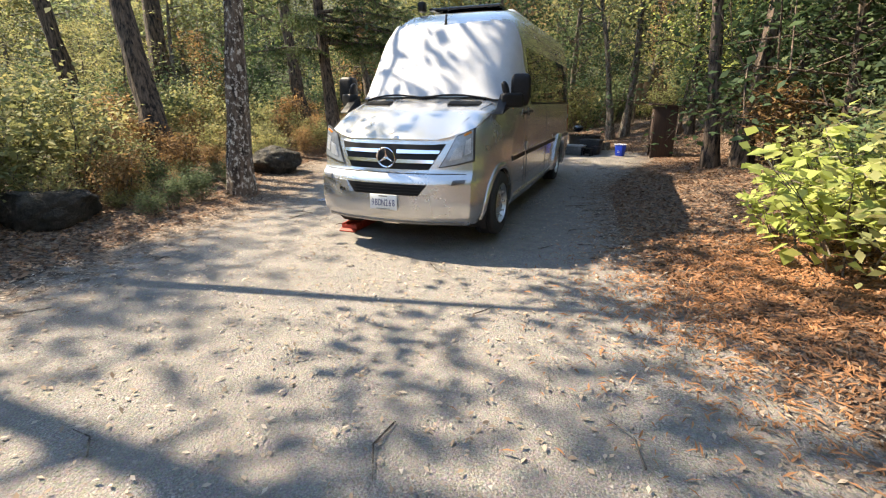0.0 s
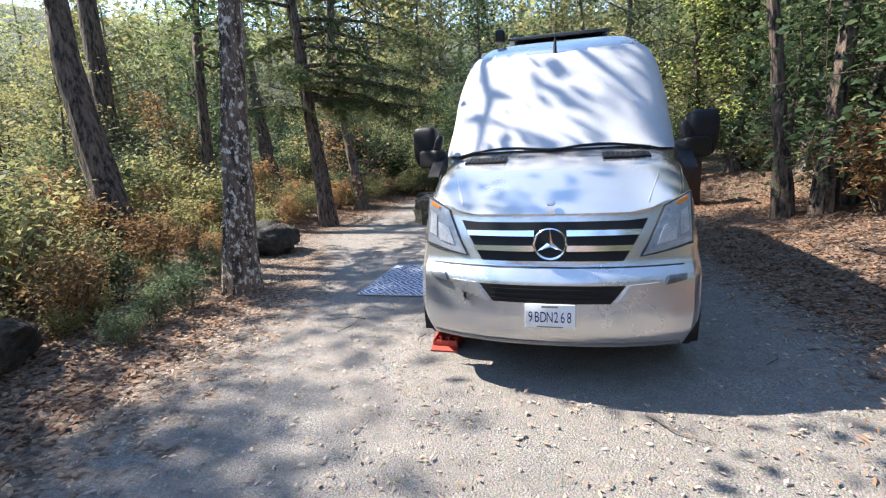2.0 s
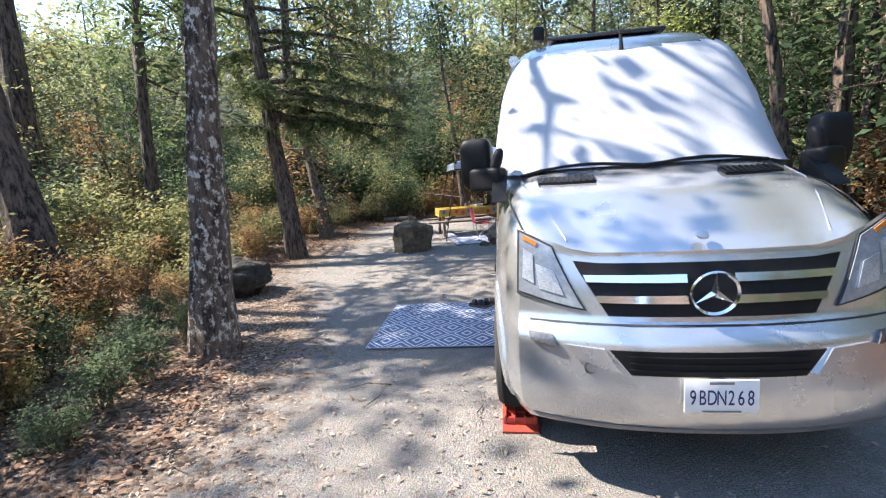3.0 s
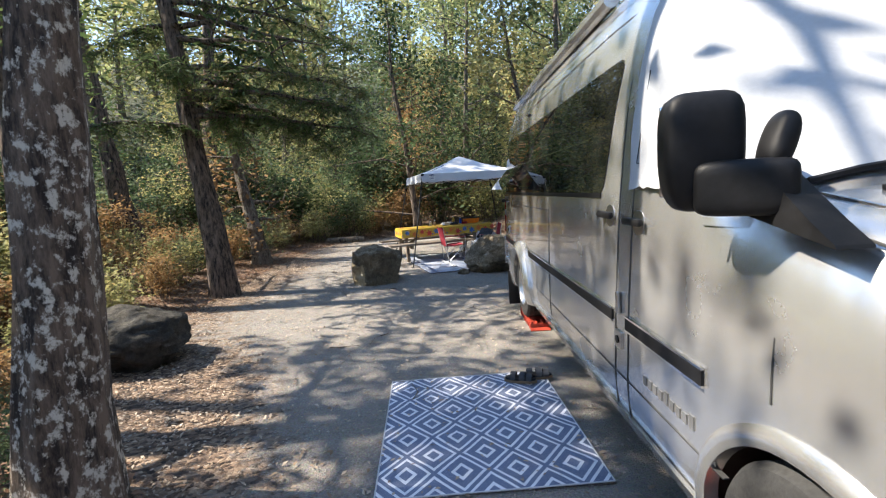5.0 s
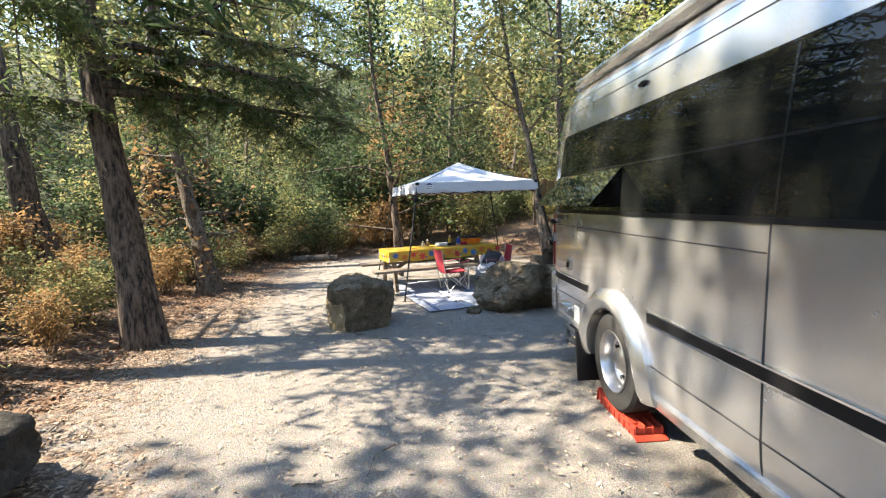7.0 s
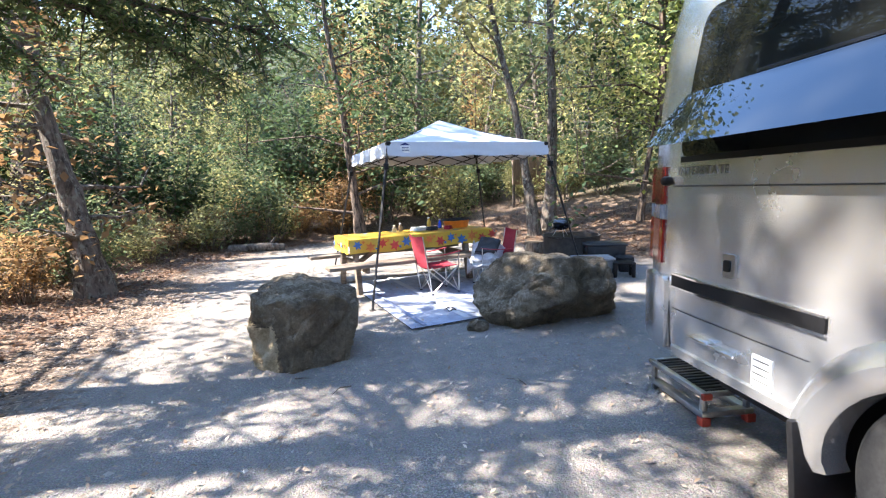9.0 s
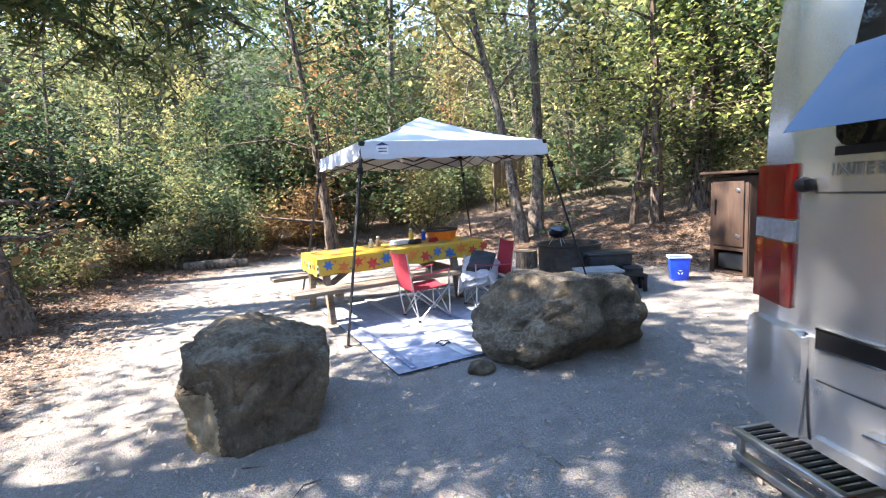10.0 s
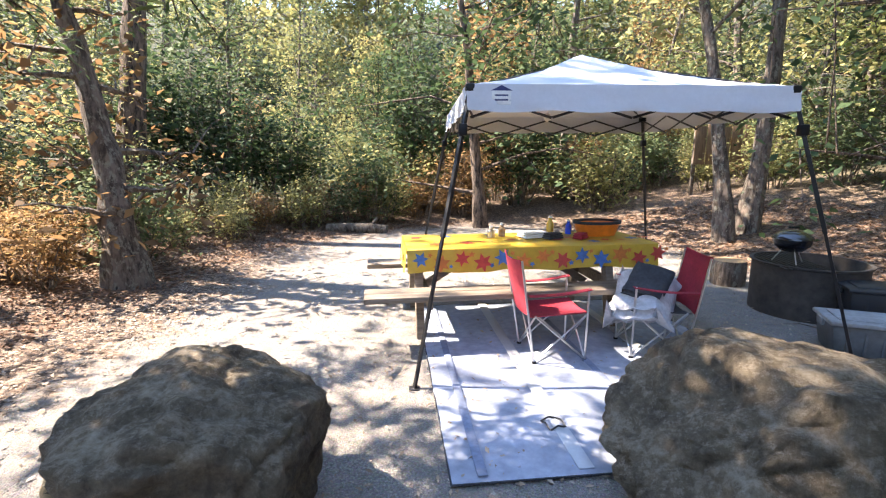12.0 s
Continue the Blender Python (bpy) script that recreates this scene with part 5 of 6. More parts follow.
DEAD.matrix_world = pose(-8.75, 15.6, 0.0)
for k, (x, y, lx, ly, r, h) in enumerate(((-0.55, 19.6, -1.4, 0.8, 0.13, 9), (-0.1, 19.9, 0.5, 0.4, 0.15, 11), (3.2, 18.4, 0.9, 0.5, 0.2, 11))):
    t = make_tree(50 + k, h, r, (lx, ly), 12, 0.34, 2.6, 0.6, BARK_GREY if k < 2 else BARK_DARK, LEAF_YELLOW if k == 0 else LEAF_GREEN, 12, (0.3, 0.3, 0.24), 0.10, "pale forked trunk on the leafy bank" if k < 2 else "dark trunk behind the food locker", bend=0.7)
    t.matrix_world = pose(x, y, ground_z(x, y))
FRESH = make_tree(55, 5.6, 0.075, (0.5, -0.5), 20, 0.30, 2.2, 0.35, BARK_DARK, LEAF_LIME, 15, (0.28, 0.28, 0.2), 0.06, "slim tree with fresh light-green leaves on the bank", bend=0.5)
FRESH.matrix_world = pose(1.7, 18.6, ground_z(1.7, 18.6))

# ---- camp by the van ----


def flat_rug(name, loc, turn, w, l, material, label, category, hem=None, ripple=0.006):
    t = thing(name, pose(*loc, 0, 0, turn), label, category)
    bm = bmesh.new()
    rows = [[Vector((w * (i / 30 - 0.5), l * (j / 36 - 0.5), 0.008 + ripple * noise.noise(Vector((i * 0.25, j * 0.25, w))) + ripple * 1.5 * max(0, noise.noise(Vector((i * 0.07, j * 0.6, 5))))))
             for i in range(31)] for j in range(37)]
    slab(bm, rows, (0, 0, -0.006))
    bmesh.ops.recalc_face_normals(bm, faces=bm.faces)
    part("weave", bm, material, t, smooth=60)
    if hem:
        for a, b in (((-1, -1), (1, -1)), ((1, -1), (1, 1)), ((1, 1), (-1, 1)), ((-1, 1), (-1, -1))):
            bm = bmesh.new()
            tube(bm, [(w / 2 * (a[0] + (b[0] - a[0]) * k / 8), l / 2 * (a[1] + (b[1] - a[1]) * k / 8), 0.010) for k in range(9)], [0.005] * 9, 5)
            part("hem", bm, hem, t)
    return t


flat_rug("outdoor_rug", (-3.86, 6.73, 0.01), 2.5, 1.27, 1.55, RUG, "navy and white diamond-patterned outdoor rug on gravel", "rug", COVER)
mat = flat_rug("ground_mat", (-3.60, 14.36, 0.01), 16, 2.35, 2.75, TARP, "pale blue-grey ground mat with darker woven bands", "mat", GREY_CLOTH, 0.010)

for k in range(5):
    part("woven_band", box(bmesh.new(), (-1.02 + 0.51 * k, 0, 0.021), (0.05 + 0.03 * (k % 2), 2.68, 0.004), 0.001), COVER if k % 2 else GREY_BAND, mat)


def sandal(m, label):
    s = thing("sandal", m, label, "shoe", "pair of sandals")
    for nm, sc, z, mt in (("sole", 1.0, 0.012, TAN_CLOTH), ("footbed", 0.93, 0.028, BLACK)):
        bm = bmesh.new()
        ring = [Vector((0.048 * sc * math.cos(a) * (1 + 0.25 * math.sin(a)), 0.135 * sc * math.sin(a), 0)) for a in np.linspace(0, 2 * math.pi, 24, endpoint=False)]
        lo, hi = [bm.verts.new(p + Vector((0, 0, z - 0.01))) for p in ring], [bm.verts.new(p + Vector((0, 0, z + 0.01))) for p in ring]
        bm.faces.new(lo[::-1]), bm.faces.new(hi)
        for i in range(24):
            bm.faces.new((lo[i], lo[(i + 1) % 24], hi[(i + 1) % 24], hi[i]))
        part(nm, bm, mt, s)
    for y, r in ((0.055, 0.05), (-0.02, 0.052), (-0.075, 0.045)):
        bm = bmesh.new()
        slab(bm, [[Vector((r * math.cos(a), y + dy, 0.03 + r * 1.05 * math.sin(a))) for a in np.linspace(0.05, math.pi - 0.05, 12)] for dy in (-0.022, 0.022)], (0, 0, -0.006))
        part("strap", bm, GREY_CLOTH, s)


sandal(pose(-3.47, 7.33, 0.02, 0, 0, 70), "tan and black strapped sandal on the rug")
sandal(pose(-3.33, 7.39, 0.02, 0, 0, 85), "tan and black strapped sandal on the rug")


def canopy_tent(m):
    t = thing("canopy_tent", m, "white pop-up canopy on slanting black steel legs", "canopy")
    H, F, ZE, ZP = 1.135, 1.535, 1.835, 2.44
    bm = bmesh.new()
    n = 24
    rows = []
    for j in range(n + 1):
        row = []
        for i in range(n + 1):
            u, v = 2 * i / n - 1, 2 * j / n - 1
            k = max(abs(u), abs(v))
            sag = 0.05 * math.sin(math.pi * k) + 0.012 * noise.noise(Vector((u * 3, v * 3, 0)))
            row.append(Vector((u * H * 1.02, v * H * 1.02, ZP - (ZP - ZE - 0.16) * k ** 1.05 - sag)))
        rows.append(row)
    slab(bm, rows, (0, 0, -0.004))
    bmesh.ops.recalc_face_normals(bm, faces=bm.faces)
    part("roof_cloth", bm, CANOPY, t, smooth=50)
    for k in range(4):
        rot = Matrix.Rotation(k * math.pi / 2, 4, "Z")
        bm = bmesh.new()
        rows = []
        for j in range(6):
            z = ZE + 0.165 - j * 0.036
            rows.append([rot @ Vector((H * 1.025 * (i / 14 - 1), -H * 1.025 - 0.014 * noise.noise(Vector((i * 0.5, j * 0.9, k))) - 0.004 * j, z + (0.008 * math.cos(i / 28 * 2 * math.pi * 4) if j == 5 else 0))) for i in range(29)])
        slab(bm, rows, rot @ Vector((0, 0.004, 0)))
        bmesh.ops.recalc_face_normals(bm, faces=bm.faces)
        part("valance", bm, CANOPY, t, smooth=50)
        cx, cy = (-1 if k in (0, 3) else 1), (-1 if k < 2 else 1)
        leg = new("leg")
        leg.parent = t
        bm = bmesh.new()
        a, b = Vector((cx * F, cy * F, 0.0)), Vector((cx * H, cy * H, ZE + 0.14))
        tube(bm, [a, a.lerp(b, 0.55)], [0.014, 0.014], 4)
        tube(bm, [a.lerp(b, 0.5), b], [0.019, 0.019], 4)
        part("post", bm, FRAME_BLACK, leg)
        part("foot", box(bmesh.new(), a + Vector((0, 0, 0.006)), (0.07, 0.07, 0.012), 0.003), FRAME_BLACK, leg)
        part("slider", box(bmesh.new(), a.lerp(b, 0.86), (0.06, 0.06, 0.08), 0.012), BLACK, leg)
        part("corner_bracket", box(bmesh.new(), b, (0.07, 0.07, 0.06), 0.012), BLACK, leg)
        for q in range(4):
            for up in (0, 1):
                x0, x1 = -H + q * H / 2, -H + (q + 1) * H / 2
                z0, z1 = (ZE + 0.12, ZE - 0.05) if up else (ZE - 0.05, ZE + 0.12)
                bm = bmesh.new()
                tube(bm, [rot @ Vector((x0, -H + 0.02 * up, z0)), rot @ Vector((x1, -H + 0.02 * up, z1))], [0.009, 0.009], 4)
                part("truss_bar", bm, FRAME_BLACK, t)
        bm = bmesh.new()
        tube(bm, [b, Vector((0, 0, ZP - 0.06))], [0.010, 0.010], 5)
        part("rafter", bm, FRAME_BLACK, t)
    b = part("printed_badge", box(bmesh.new(), (-0.93, -H * 1.035, ZE + 0.075), (0.13, 0.003, 0.09), 0.001), LABEL_WHITE, t, "white printed house-shaped mark with dark roof")
    bm = bmesh.new()
    v = [bm.verts.new((-0.93 + x, -H * 1.035 - 0.002, ZE + z)) for x, z in ((-0.075, 0.12), (0.075, 0.12), (0, 0.155))]
    bm.faces.new(v)
    part("badge_roof", bm, INK, b)
    for k in range(2):
        part("badge_bar", box(bmesh.new(), (-0.93, -H * 1.035 - 0.003, ZE + 0.06 + 0.03 * k), (0.09, 0.003, 0.010), 0.001), INK, b)
    bm = bmesh.new()
    lathe(bm, [(0.001, 0), (0.03, -0.01), (0.035, -0.06), (0.001, -0.085)], 12, Matrix.Translation((-0.3, 0.0, 1.93)))
    tube(bm, [(-0.3, 0, 1.93), (-0.3, 0, 2.32)], [0.003, 0.003], 4)
    part("hanging_lantern", bm, LABEL_WHITE, t)


canopy_tent(pose(-3.573, 15.46, 0, 0, 0, 12.5))

TABLE = pose(-4.12, 15.27, 0, 0, 0, 17.5)


def picnic_table(m):
    t = thing("picnic_table", m, "weathered wooden picnic table with fixed benches", "table")
    for k in range(4):
        part("top_plank", box(bmesh.new(), (0.05, -0.27 + 0.18 * k, 0.735), (2.22, 0.172, 0.045), 0.006), WOOD_GREY, t)
    for s in (-1, 1):
        for k in range(2):
            part("bench_plank", box(bmesh.new(), (-0.17, s * (0.545 + 0.15 * k), 0.43), (2.5, 0.142, 0.045), 0.006), WOOD_GREY, t)
        x = -0.10 + s * 0.86
        for q in (-1, 1):
            a, b = Vector((x, q * 0.46, 0.0)), Vector((x, q * 0.30, 0.70))
            d = b - a
            part("leg", box(bmesh.new(), (a + b) / 2, (0.07, 0.10, d.length), 0.008, Matrix.Rotation(math.atan2(-d.y, d.z), 4, "X")), WOOD_GREY, t)
        part("bench_bearer", box(bmesh.new(), (x + 0.06, 0, 0.375), (0.045, 1.42, 0.10), 0.008), WOOD_GREY, t)
        part("top_bearer", box(bmesh.new(), (x + 0.06, 0, 0.68), (0.045, 0.70, 0.07), 0.008), WOOD_GREY, t)
        d = Vector((s * 0.62, 0, 0.42))
        part("brace", box(bmesh.new(), (-0.10 + s * 0.50, 0, 0.52), (0.72, 0.045, 0.07), 0.006, Matrix.Rotation(radians(s * 32), 4, "Y")), WOOD_GREY, t)


picnic_table(TABLE)


def tablecloth(m):
    t = thing("tablecloth", m, "yellow oilcloth with red, orange and blue flowers draped over the table", "tablecloth")
    L, W, Z, D = 2.26, 0.80, 0.764, 0.20
    prof = [(-W / 2 - 0.022, -D), (-W / 2 - 0.016, -D * 0.66), (-W / 2 - 0.012, -D * 0.33), (-W / 2 - 0.004, -0.008), (-W / 2 + 0.02, 0)] + [(-W / 2 + W * k / 8, 0) for k in range(1, 8)]
    prof += [(W / 2 - 0.02, 0), (W / 2 + 0.004, -0.008), (W / 2 + 0.012, -D * 0.33), (W / 2 + 0.016, -D * 0.66), (W / 2 + 0.022, -D)]
    n = 60

    def cloth(i, y, z):
        u = i / n
        x = -L / 2 + L * u
        wave = 0.014 * math.sin(u * 46 + (0 if y < 0 else 2)) * (-z / D) if z < 0 else 0
        return Vector((x, y + (wave if y > 0 else -wave), Z + z + 0.01 * math.sin(u * 19) * (-z / D)))
    bm = bmesh.new()
    slab(bm, [[cloth(i, y, z) for i in range(n + 1)] for y, z in prof], (0, 0, -0.003))
    for s in (-1, 1):
        grid(bm, [[Vector((s * (L / 2 + 0.004 + 0.02 * (k / 3) + 0.012 * math.sin(j * 1.3) * k / 3), -W / 2 + W * j / 14, Z - 0.002 - D * k / 3)) for j in range(15)] for k in range(4)])
    bmesh.ops.recalc_face_normals(bm, faces=bm.faces)
    part("cloth", bm, CLOTH_YELLOW, t, smooth=50)
    rnd = random.Random(3)

    def flower(c, ax, ay, r, petals, mat, nm):
        bm = bmesh.new()
        ph = rnd.uniform(0, 6)
        k = [bm.verts.new(c + (ax * math.cos(ph + a) + ay * math.sin(ph + a)) * (r if i % 2 == 0 else r * 0.48)) for i, a in enumerate(np.linspace(0, 2 * math.pi, petals * 2, endpoint=False))]
        bm.faces.new(k)
        part(nm, bm, mat, t, smooth=0)
    up, ax, fw = Vector((0, 0, 1)), Vector((1, 0, 0)), Vector((0, 1, 0))
    for k in range(13):
        x = -L / 2 + 0.11 + k * 0.178
        mat, nm = ((PRINT_BLUE, "blue_flower"), (PRINT_RED, "red_flower"), (PRINT_ORANGE, "orange_flower"))[(k * 2 + k // 3) % 3]
        flower(Vector((x, -W / 2 - 0.036, Z - 0.085 - 0.04 * (k % 2))), ax, up, rnd.uniform(0.065, 0.092), 6, mat, nm)
        flower(Vector((x + 0.08, -W / 2 - 0.036, Z - 0.05 - 0.1 * (k % 2))), ax, up, rnd.uniform(0.02, 0.03), 5, (PRINT_ORANGE, PRINT_BLUE)[k % 2], "small_flower")
    for k in range(16):
        mat, nm = ((PRINT_RED, "red_flower"), (PRINT_ORANGE, "orange_flower"), (PRINT_BLUE, "blue_flower"))[k % 3]
        flower(Vector((-L / 2 + 0.12 + 0.146 * k, rnd.uniform(-0.28, 0.28), Z + 0.004)), ax, fw, rnd.uniform(0.05, 0.085), 6, mat, nm)
    for s in (-1, 1):
        for k in range(4):
            flower(Vector((s * (L / 2 + 0.035), -0.3 + 0.2 * k, Z - 0.10)), fw, up, 0.055, 6, (PRINT_RED, PRINT_BLUE)[k % 2], "red_flower" if k % 2 == 0 else "blue_flower")


tablecloth(TABLE @ pose(0.07, 0, 0))


def at_table(x, y, z=0.768, turn=0):
    return TABLE @ pose(x, y, z, 0, 0, turn)


tub = thing("wash_tub", at_table(0.86, 0.12), "orange collapsible wash tub with dark rim on the table", "tub")
bm = bmesh.new()
lathe(bm, [(0.001, 0.0), (0.15, 0.0), (0.165, 0.05), (0.185, 0.12), (0.178, 0.12), (0.155, 0.05), (0.14, 0.012), (0.001, 0.012)], 28, Matrix.Diagonal((1.25, 0.9, 1, 1)))
part("basin", bm, ORANGE_PLASTIC, tub)
bm = bmesh.new()
lathe(bm, [(0.178, 0.118), (0.195, 0.118), (0.197, 0.145), (0.178, 0.145), (0.178, 0.118)], 28, Matrix.Diagonal((1.25, 0.9, 1, 1)))
part("rim", bm, GREY_CLOTH, tub)
for x, y, r, h, mt, lb in ((0.40, 0.18, 0.035, 0.17, CLOTH_YELLOW, "yellow squeeze bottle standing on the tablecloth"), (0.60, 0.20, 0.03, 0.13, BLUE_PLASTIC, "blue lidded bottle standing on the tablecloth"), (-0.1, 0.15, 0.034, 0.11, CUT_WOOD, "amber jar standing on the tablecloth"), (-0.22, 0.1, 0.036, 0.09, STEEL, "steel cup standing on the tablecloth")):
    b = thing("bottle", at_table(x, y), lb, "bottle", "things on the table")
    bm = bmesh.new()
    lathe(bm, [(0.001, 0), (r, 0.002), (r, h * 0.7), (r * 0.5, h * 0.85), (r * 0.5, h), (0.001, h)], 14)
    part("bottle_body", bm, mt, b)
    part("cap", lathe(bmesh.new(), [(r * 0.55, h), (r * 0.55, h + 0.02), (0.001, h + 0.022)], 12), LABEL_WHITE, b)
for x, y, sx, sy, mt, lb in ((0.18, 0.05, 0.26, 0.17, LABEL_WHITE, "folded white paper towel on the tablecloth"), (0.34, -0.06, 0.18, 0.11, GREY_CLOTH, "dark folded pouch on the tablecloth"), (0.60, -0.10, 0.15, 0.1, RED_CLOTH, "small red cloth bundle on the tablecloth")):
    bm = bmesh.new()
    for k in range(3):
        box(bm, (0.004 * k, 0.003 * k, 0.012 + 0.018 * k), (sx - 0.01 * k, sy - 0.008 * k, 0.016), 0.006)
    o = part("folded_cloth", bm, mt)
    o.matrix_world = at_table(x, y, 0.768, x * 70)
    tagged(o, lb, "cloth", "things on the table")


def camp_chair(m, back_cloth, seat_cloth, label):
    c = thing("camp_chair", m, label, "chair", "folding camp chairs")
    W, D = 0.215, 0.215

    def bar(nm, a, b, r=0.009, mt=STEEL):
        part(nm, tube(bmesh.new(), [a, b], [r, r], 8), mt, c)
    for s in (-1, 1):
        bar("back_post", (s * W, D, 0.0), (s * (W + 0.02), D + 0.13, 0.86))
        bar("front_post", (s * W, -D, 0.0), (s * (W + 0.02), -D, 0.62))
        bar("side_cross", (s * W, D, 0.02), (s * W, -D, 0.40), 0.008)
        bar("side_cross", (s * W, -D, 0.02), (s * W, D, 0.40), 0.008)
        part("armrest", slab_strip((s * (W + 0.02), -D - 0.02, 0.62), (s * (W + 0.02), D + 0.06, 0.58), 0.055), back_cloth, c)
        for y in (-D, D):
            part("foot", box(bmesh.new(), (s * W, y, 0.012), (0.035, 0.035, 0.024), 0.008), BLACK, c)
    for y in (-D, D):
        bar("cross", (-W, y, 0.02), (W, y, 0.40), 0.008)
        bar("cross", (W, y, 0.02), (-W, y, 0.40), 0.008)
    bm = bmesh.new()
    slab(bm, [[Vector((W * (2 * i / 8 - 1), -D - 0.02 + (2 * D + 0.05) * j / 8, 0.42 - 0.02 * (j / 8) - 0.05 * math.cos((i / 8 - 0.5) * math.pi) * (0.5 + 0.5 * math.sin(math.pi * j / 8)))) for i in range(9)] for j in range(9)], (0, 0, -0.008))
    bmesh.ops.recalc_face_normals(bm, faces=bm.faces)
    part("seat", bm, seat_cloth, c)
    bm = bmesh.new()
    slab(bm, [[Vector(((W + 0.015) * (2 * i / 8 - 1), D + 0.04 + 0.10 * j / 8 + 0.03 * math.cos((i / 8 - 0.5) * math.pi), 0.40 + 0.47 * j / 8 - 0.02 * math.cos((i / 8 - 0.5) * math.pi) * (j == 8))) for i in range(9)] for j in range(9)], (0, 0.008, 0))
    bmesh.ops.recalc_face_normals(bm, faces=bm.faces)
    part("backrest", bm, back_cloth, c)
    return c


def slab_strip(a, b, w):
    a, b = Vector(a), Vector(b)
    bm = bmesh.new()
    slab(bm, [[a.lerp(b, k / 5) + Vector((d, 0, -0.015 * math.sin(math.pi * k / 5))) for k in range(6)] for d in (-w / 2, w / 2)], (0, 0, -0.006))
    bmesh.ops.recalc_face_normals(bm, faces=bm.faces)
    return bm


camp_chair(pose(-3.82, 14.38, 0.015, 0, 0, 107) @ Matrix.Scale(0.91, 4), RED_CLOTH, RED_CLOTH, "red folding camp chair with crossed steel legs, empty")
camp_chair(pose(-3.05, 14.57, 0.015, 0, 0, -84) @ Matrix.Scale(0.91, 4), RED_CLOTH, GREY_CLOTH, "maroon folding camp chair covered by fleece and dark cushion")


def draped(name, m, w, l, drop, thick, material, label, category, lumps=0.03):
    bm = bmesh.new()
    n = 16
    rows = []
    for j in range(n + 1):
        row = []
        for i in range(n + 1):
            u, v = 2 * i / n - 1, 2 * j / n - 1
            e = max(0.0, abs(u) - 0.55) / 0.45
            row.append(Vector((w / 2 * u * (1 - 0.18 * e), l / 2 * v, -drop * e ** 1.6 + lumps * noise.noise(Vector((u * 2.2, v * 2.2, w * 9))))))
        rows.append(row)
    slab(bm, rows, (0, 0, -thick))
    bmesh.ops.recalc_face_normals(bm, faces=bm.faces)
    bmesh.ops.bevel(bm, geom=[e for e in bm.edges if e.calc_face_angle(0) > 1.0], offset=thick * 0.42, segments=3, affect="EDGES")
    o = part(name, bm, material, smooth=60)
    o.matrix_world = m
    return tagged(o, label, category)


draped("fleece_blanket", pose(-3.16, 14.53, 0.52, 26, -8, -25), 0.54, 0.54, 0.12, 0.13, FLEECE, "pale grey fleece blanket heaped on a camp chair", "blanket", 0.05)
draped("seat_cushion", pose(-3.10, 14.52, 0.60, 36, 8, -30), 0.36, 0.34, 0.015, 0.07, GREY_CLOTH, "dark grey cushion tipped up on the fleece", "cushion", 0.02)

# ---- fire ring and boxes ----
pit = thing("fire_ring", pose(-1.24, 15.93, 0), "dull rusted steel fire ring on the gravel", "fire pit")
bm = bmesh.new()
lathe(bm, [(0.475, -0.02), (0.48, 0.49), (0.50, 0.50), (0.50, 0.515), (0.465, 0.515), (0.462, 0.05), (0.001, 0.05)], 40)
part("ring_wall", bm, RUST, pit)
bm = bmesh.new()
for k in range(9):
    tube(bm, [(-0.4 + 0.05 * k, -0.42, 0.505), (-0.4 + 0.05 * k, 0.42, 0.505)], [0.006, 0.006], 5)
part("grate", bm, FRAME_BLACK, pit)

g = thing("kettle_grill", pose(-1.46, 15.84, 0.51), "small black enamel kettle grill set on the fire ring", "grill")
bm = bmesh.new()
lathe(bm, [(0.001, 0.10), (0.09, 0.115), (0.15, 0.17), (0.17, 0.235), (0.165, 0.235)], 28)
part("bowl", bm, ENAMEL, g)
bm = bmesh.new()
lathe(bm, [(0.176, 0.235), (0.172, 0.25), (0.13, 0.29), (0.07, 0.312), (0.001, 0.318)], 28)
lid = part("lid", bm, ENAMEL, g)
part("lid_handle", box(bmesh.new(), (0, 0, 0.345), (0.10, 0.02, 0.02), 0.006), BLACK, lid)
for a in (0.4, 2.5, 4.6):
    part("leg", tube(bmesh.new(), [(0.07 * math.cos(a), 0.07 * math.sin(a), 0.13), (0.15 * math.cos(a), 0.15 * math.sin(a), 0.0)], [0.006, 0.006], 6), STEEL, g)

for x, y, r, h, lb in ((-1.55, 16.95, 0.19, 0.30, "sawn log round standing on end beside the fire ring"), (-0.62, 16.62, 0.16, 0.26, "sawn log round standing on end in leaf litter")):
    lg = thing("log_round", pose(x, y, ground_z(x, y)), lb, "log", "log rounds")
    part("bark_side", lathe(bmesh.new(), [(r, -0.03), (r * 1.03, h * 0.5), (r * 0.98, h)], 24), BARK_GREY, lg)
    part("cut_face", lathe(bmesh.new(), [(r * 0.985, h), (r * 0.6, h + 0.004), (0.001, h + 0.002)], 24), CUT_WOOD, lg, "pale sawn end grain")


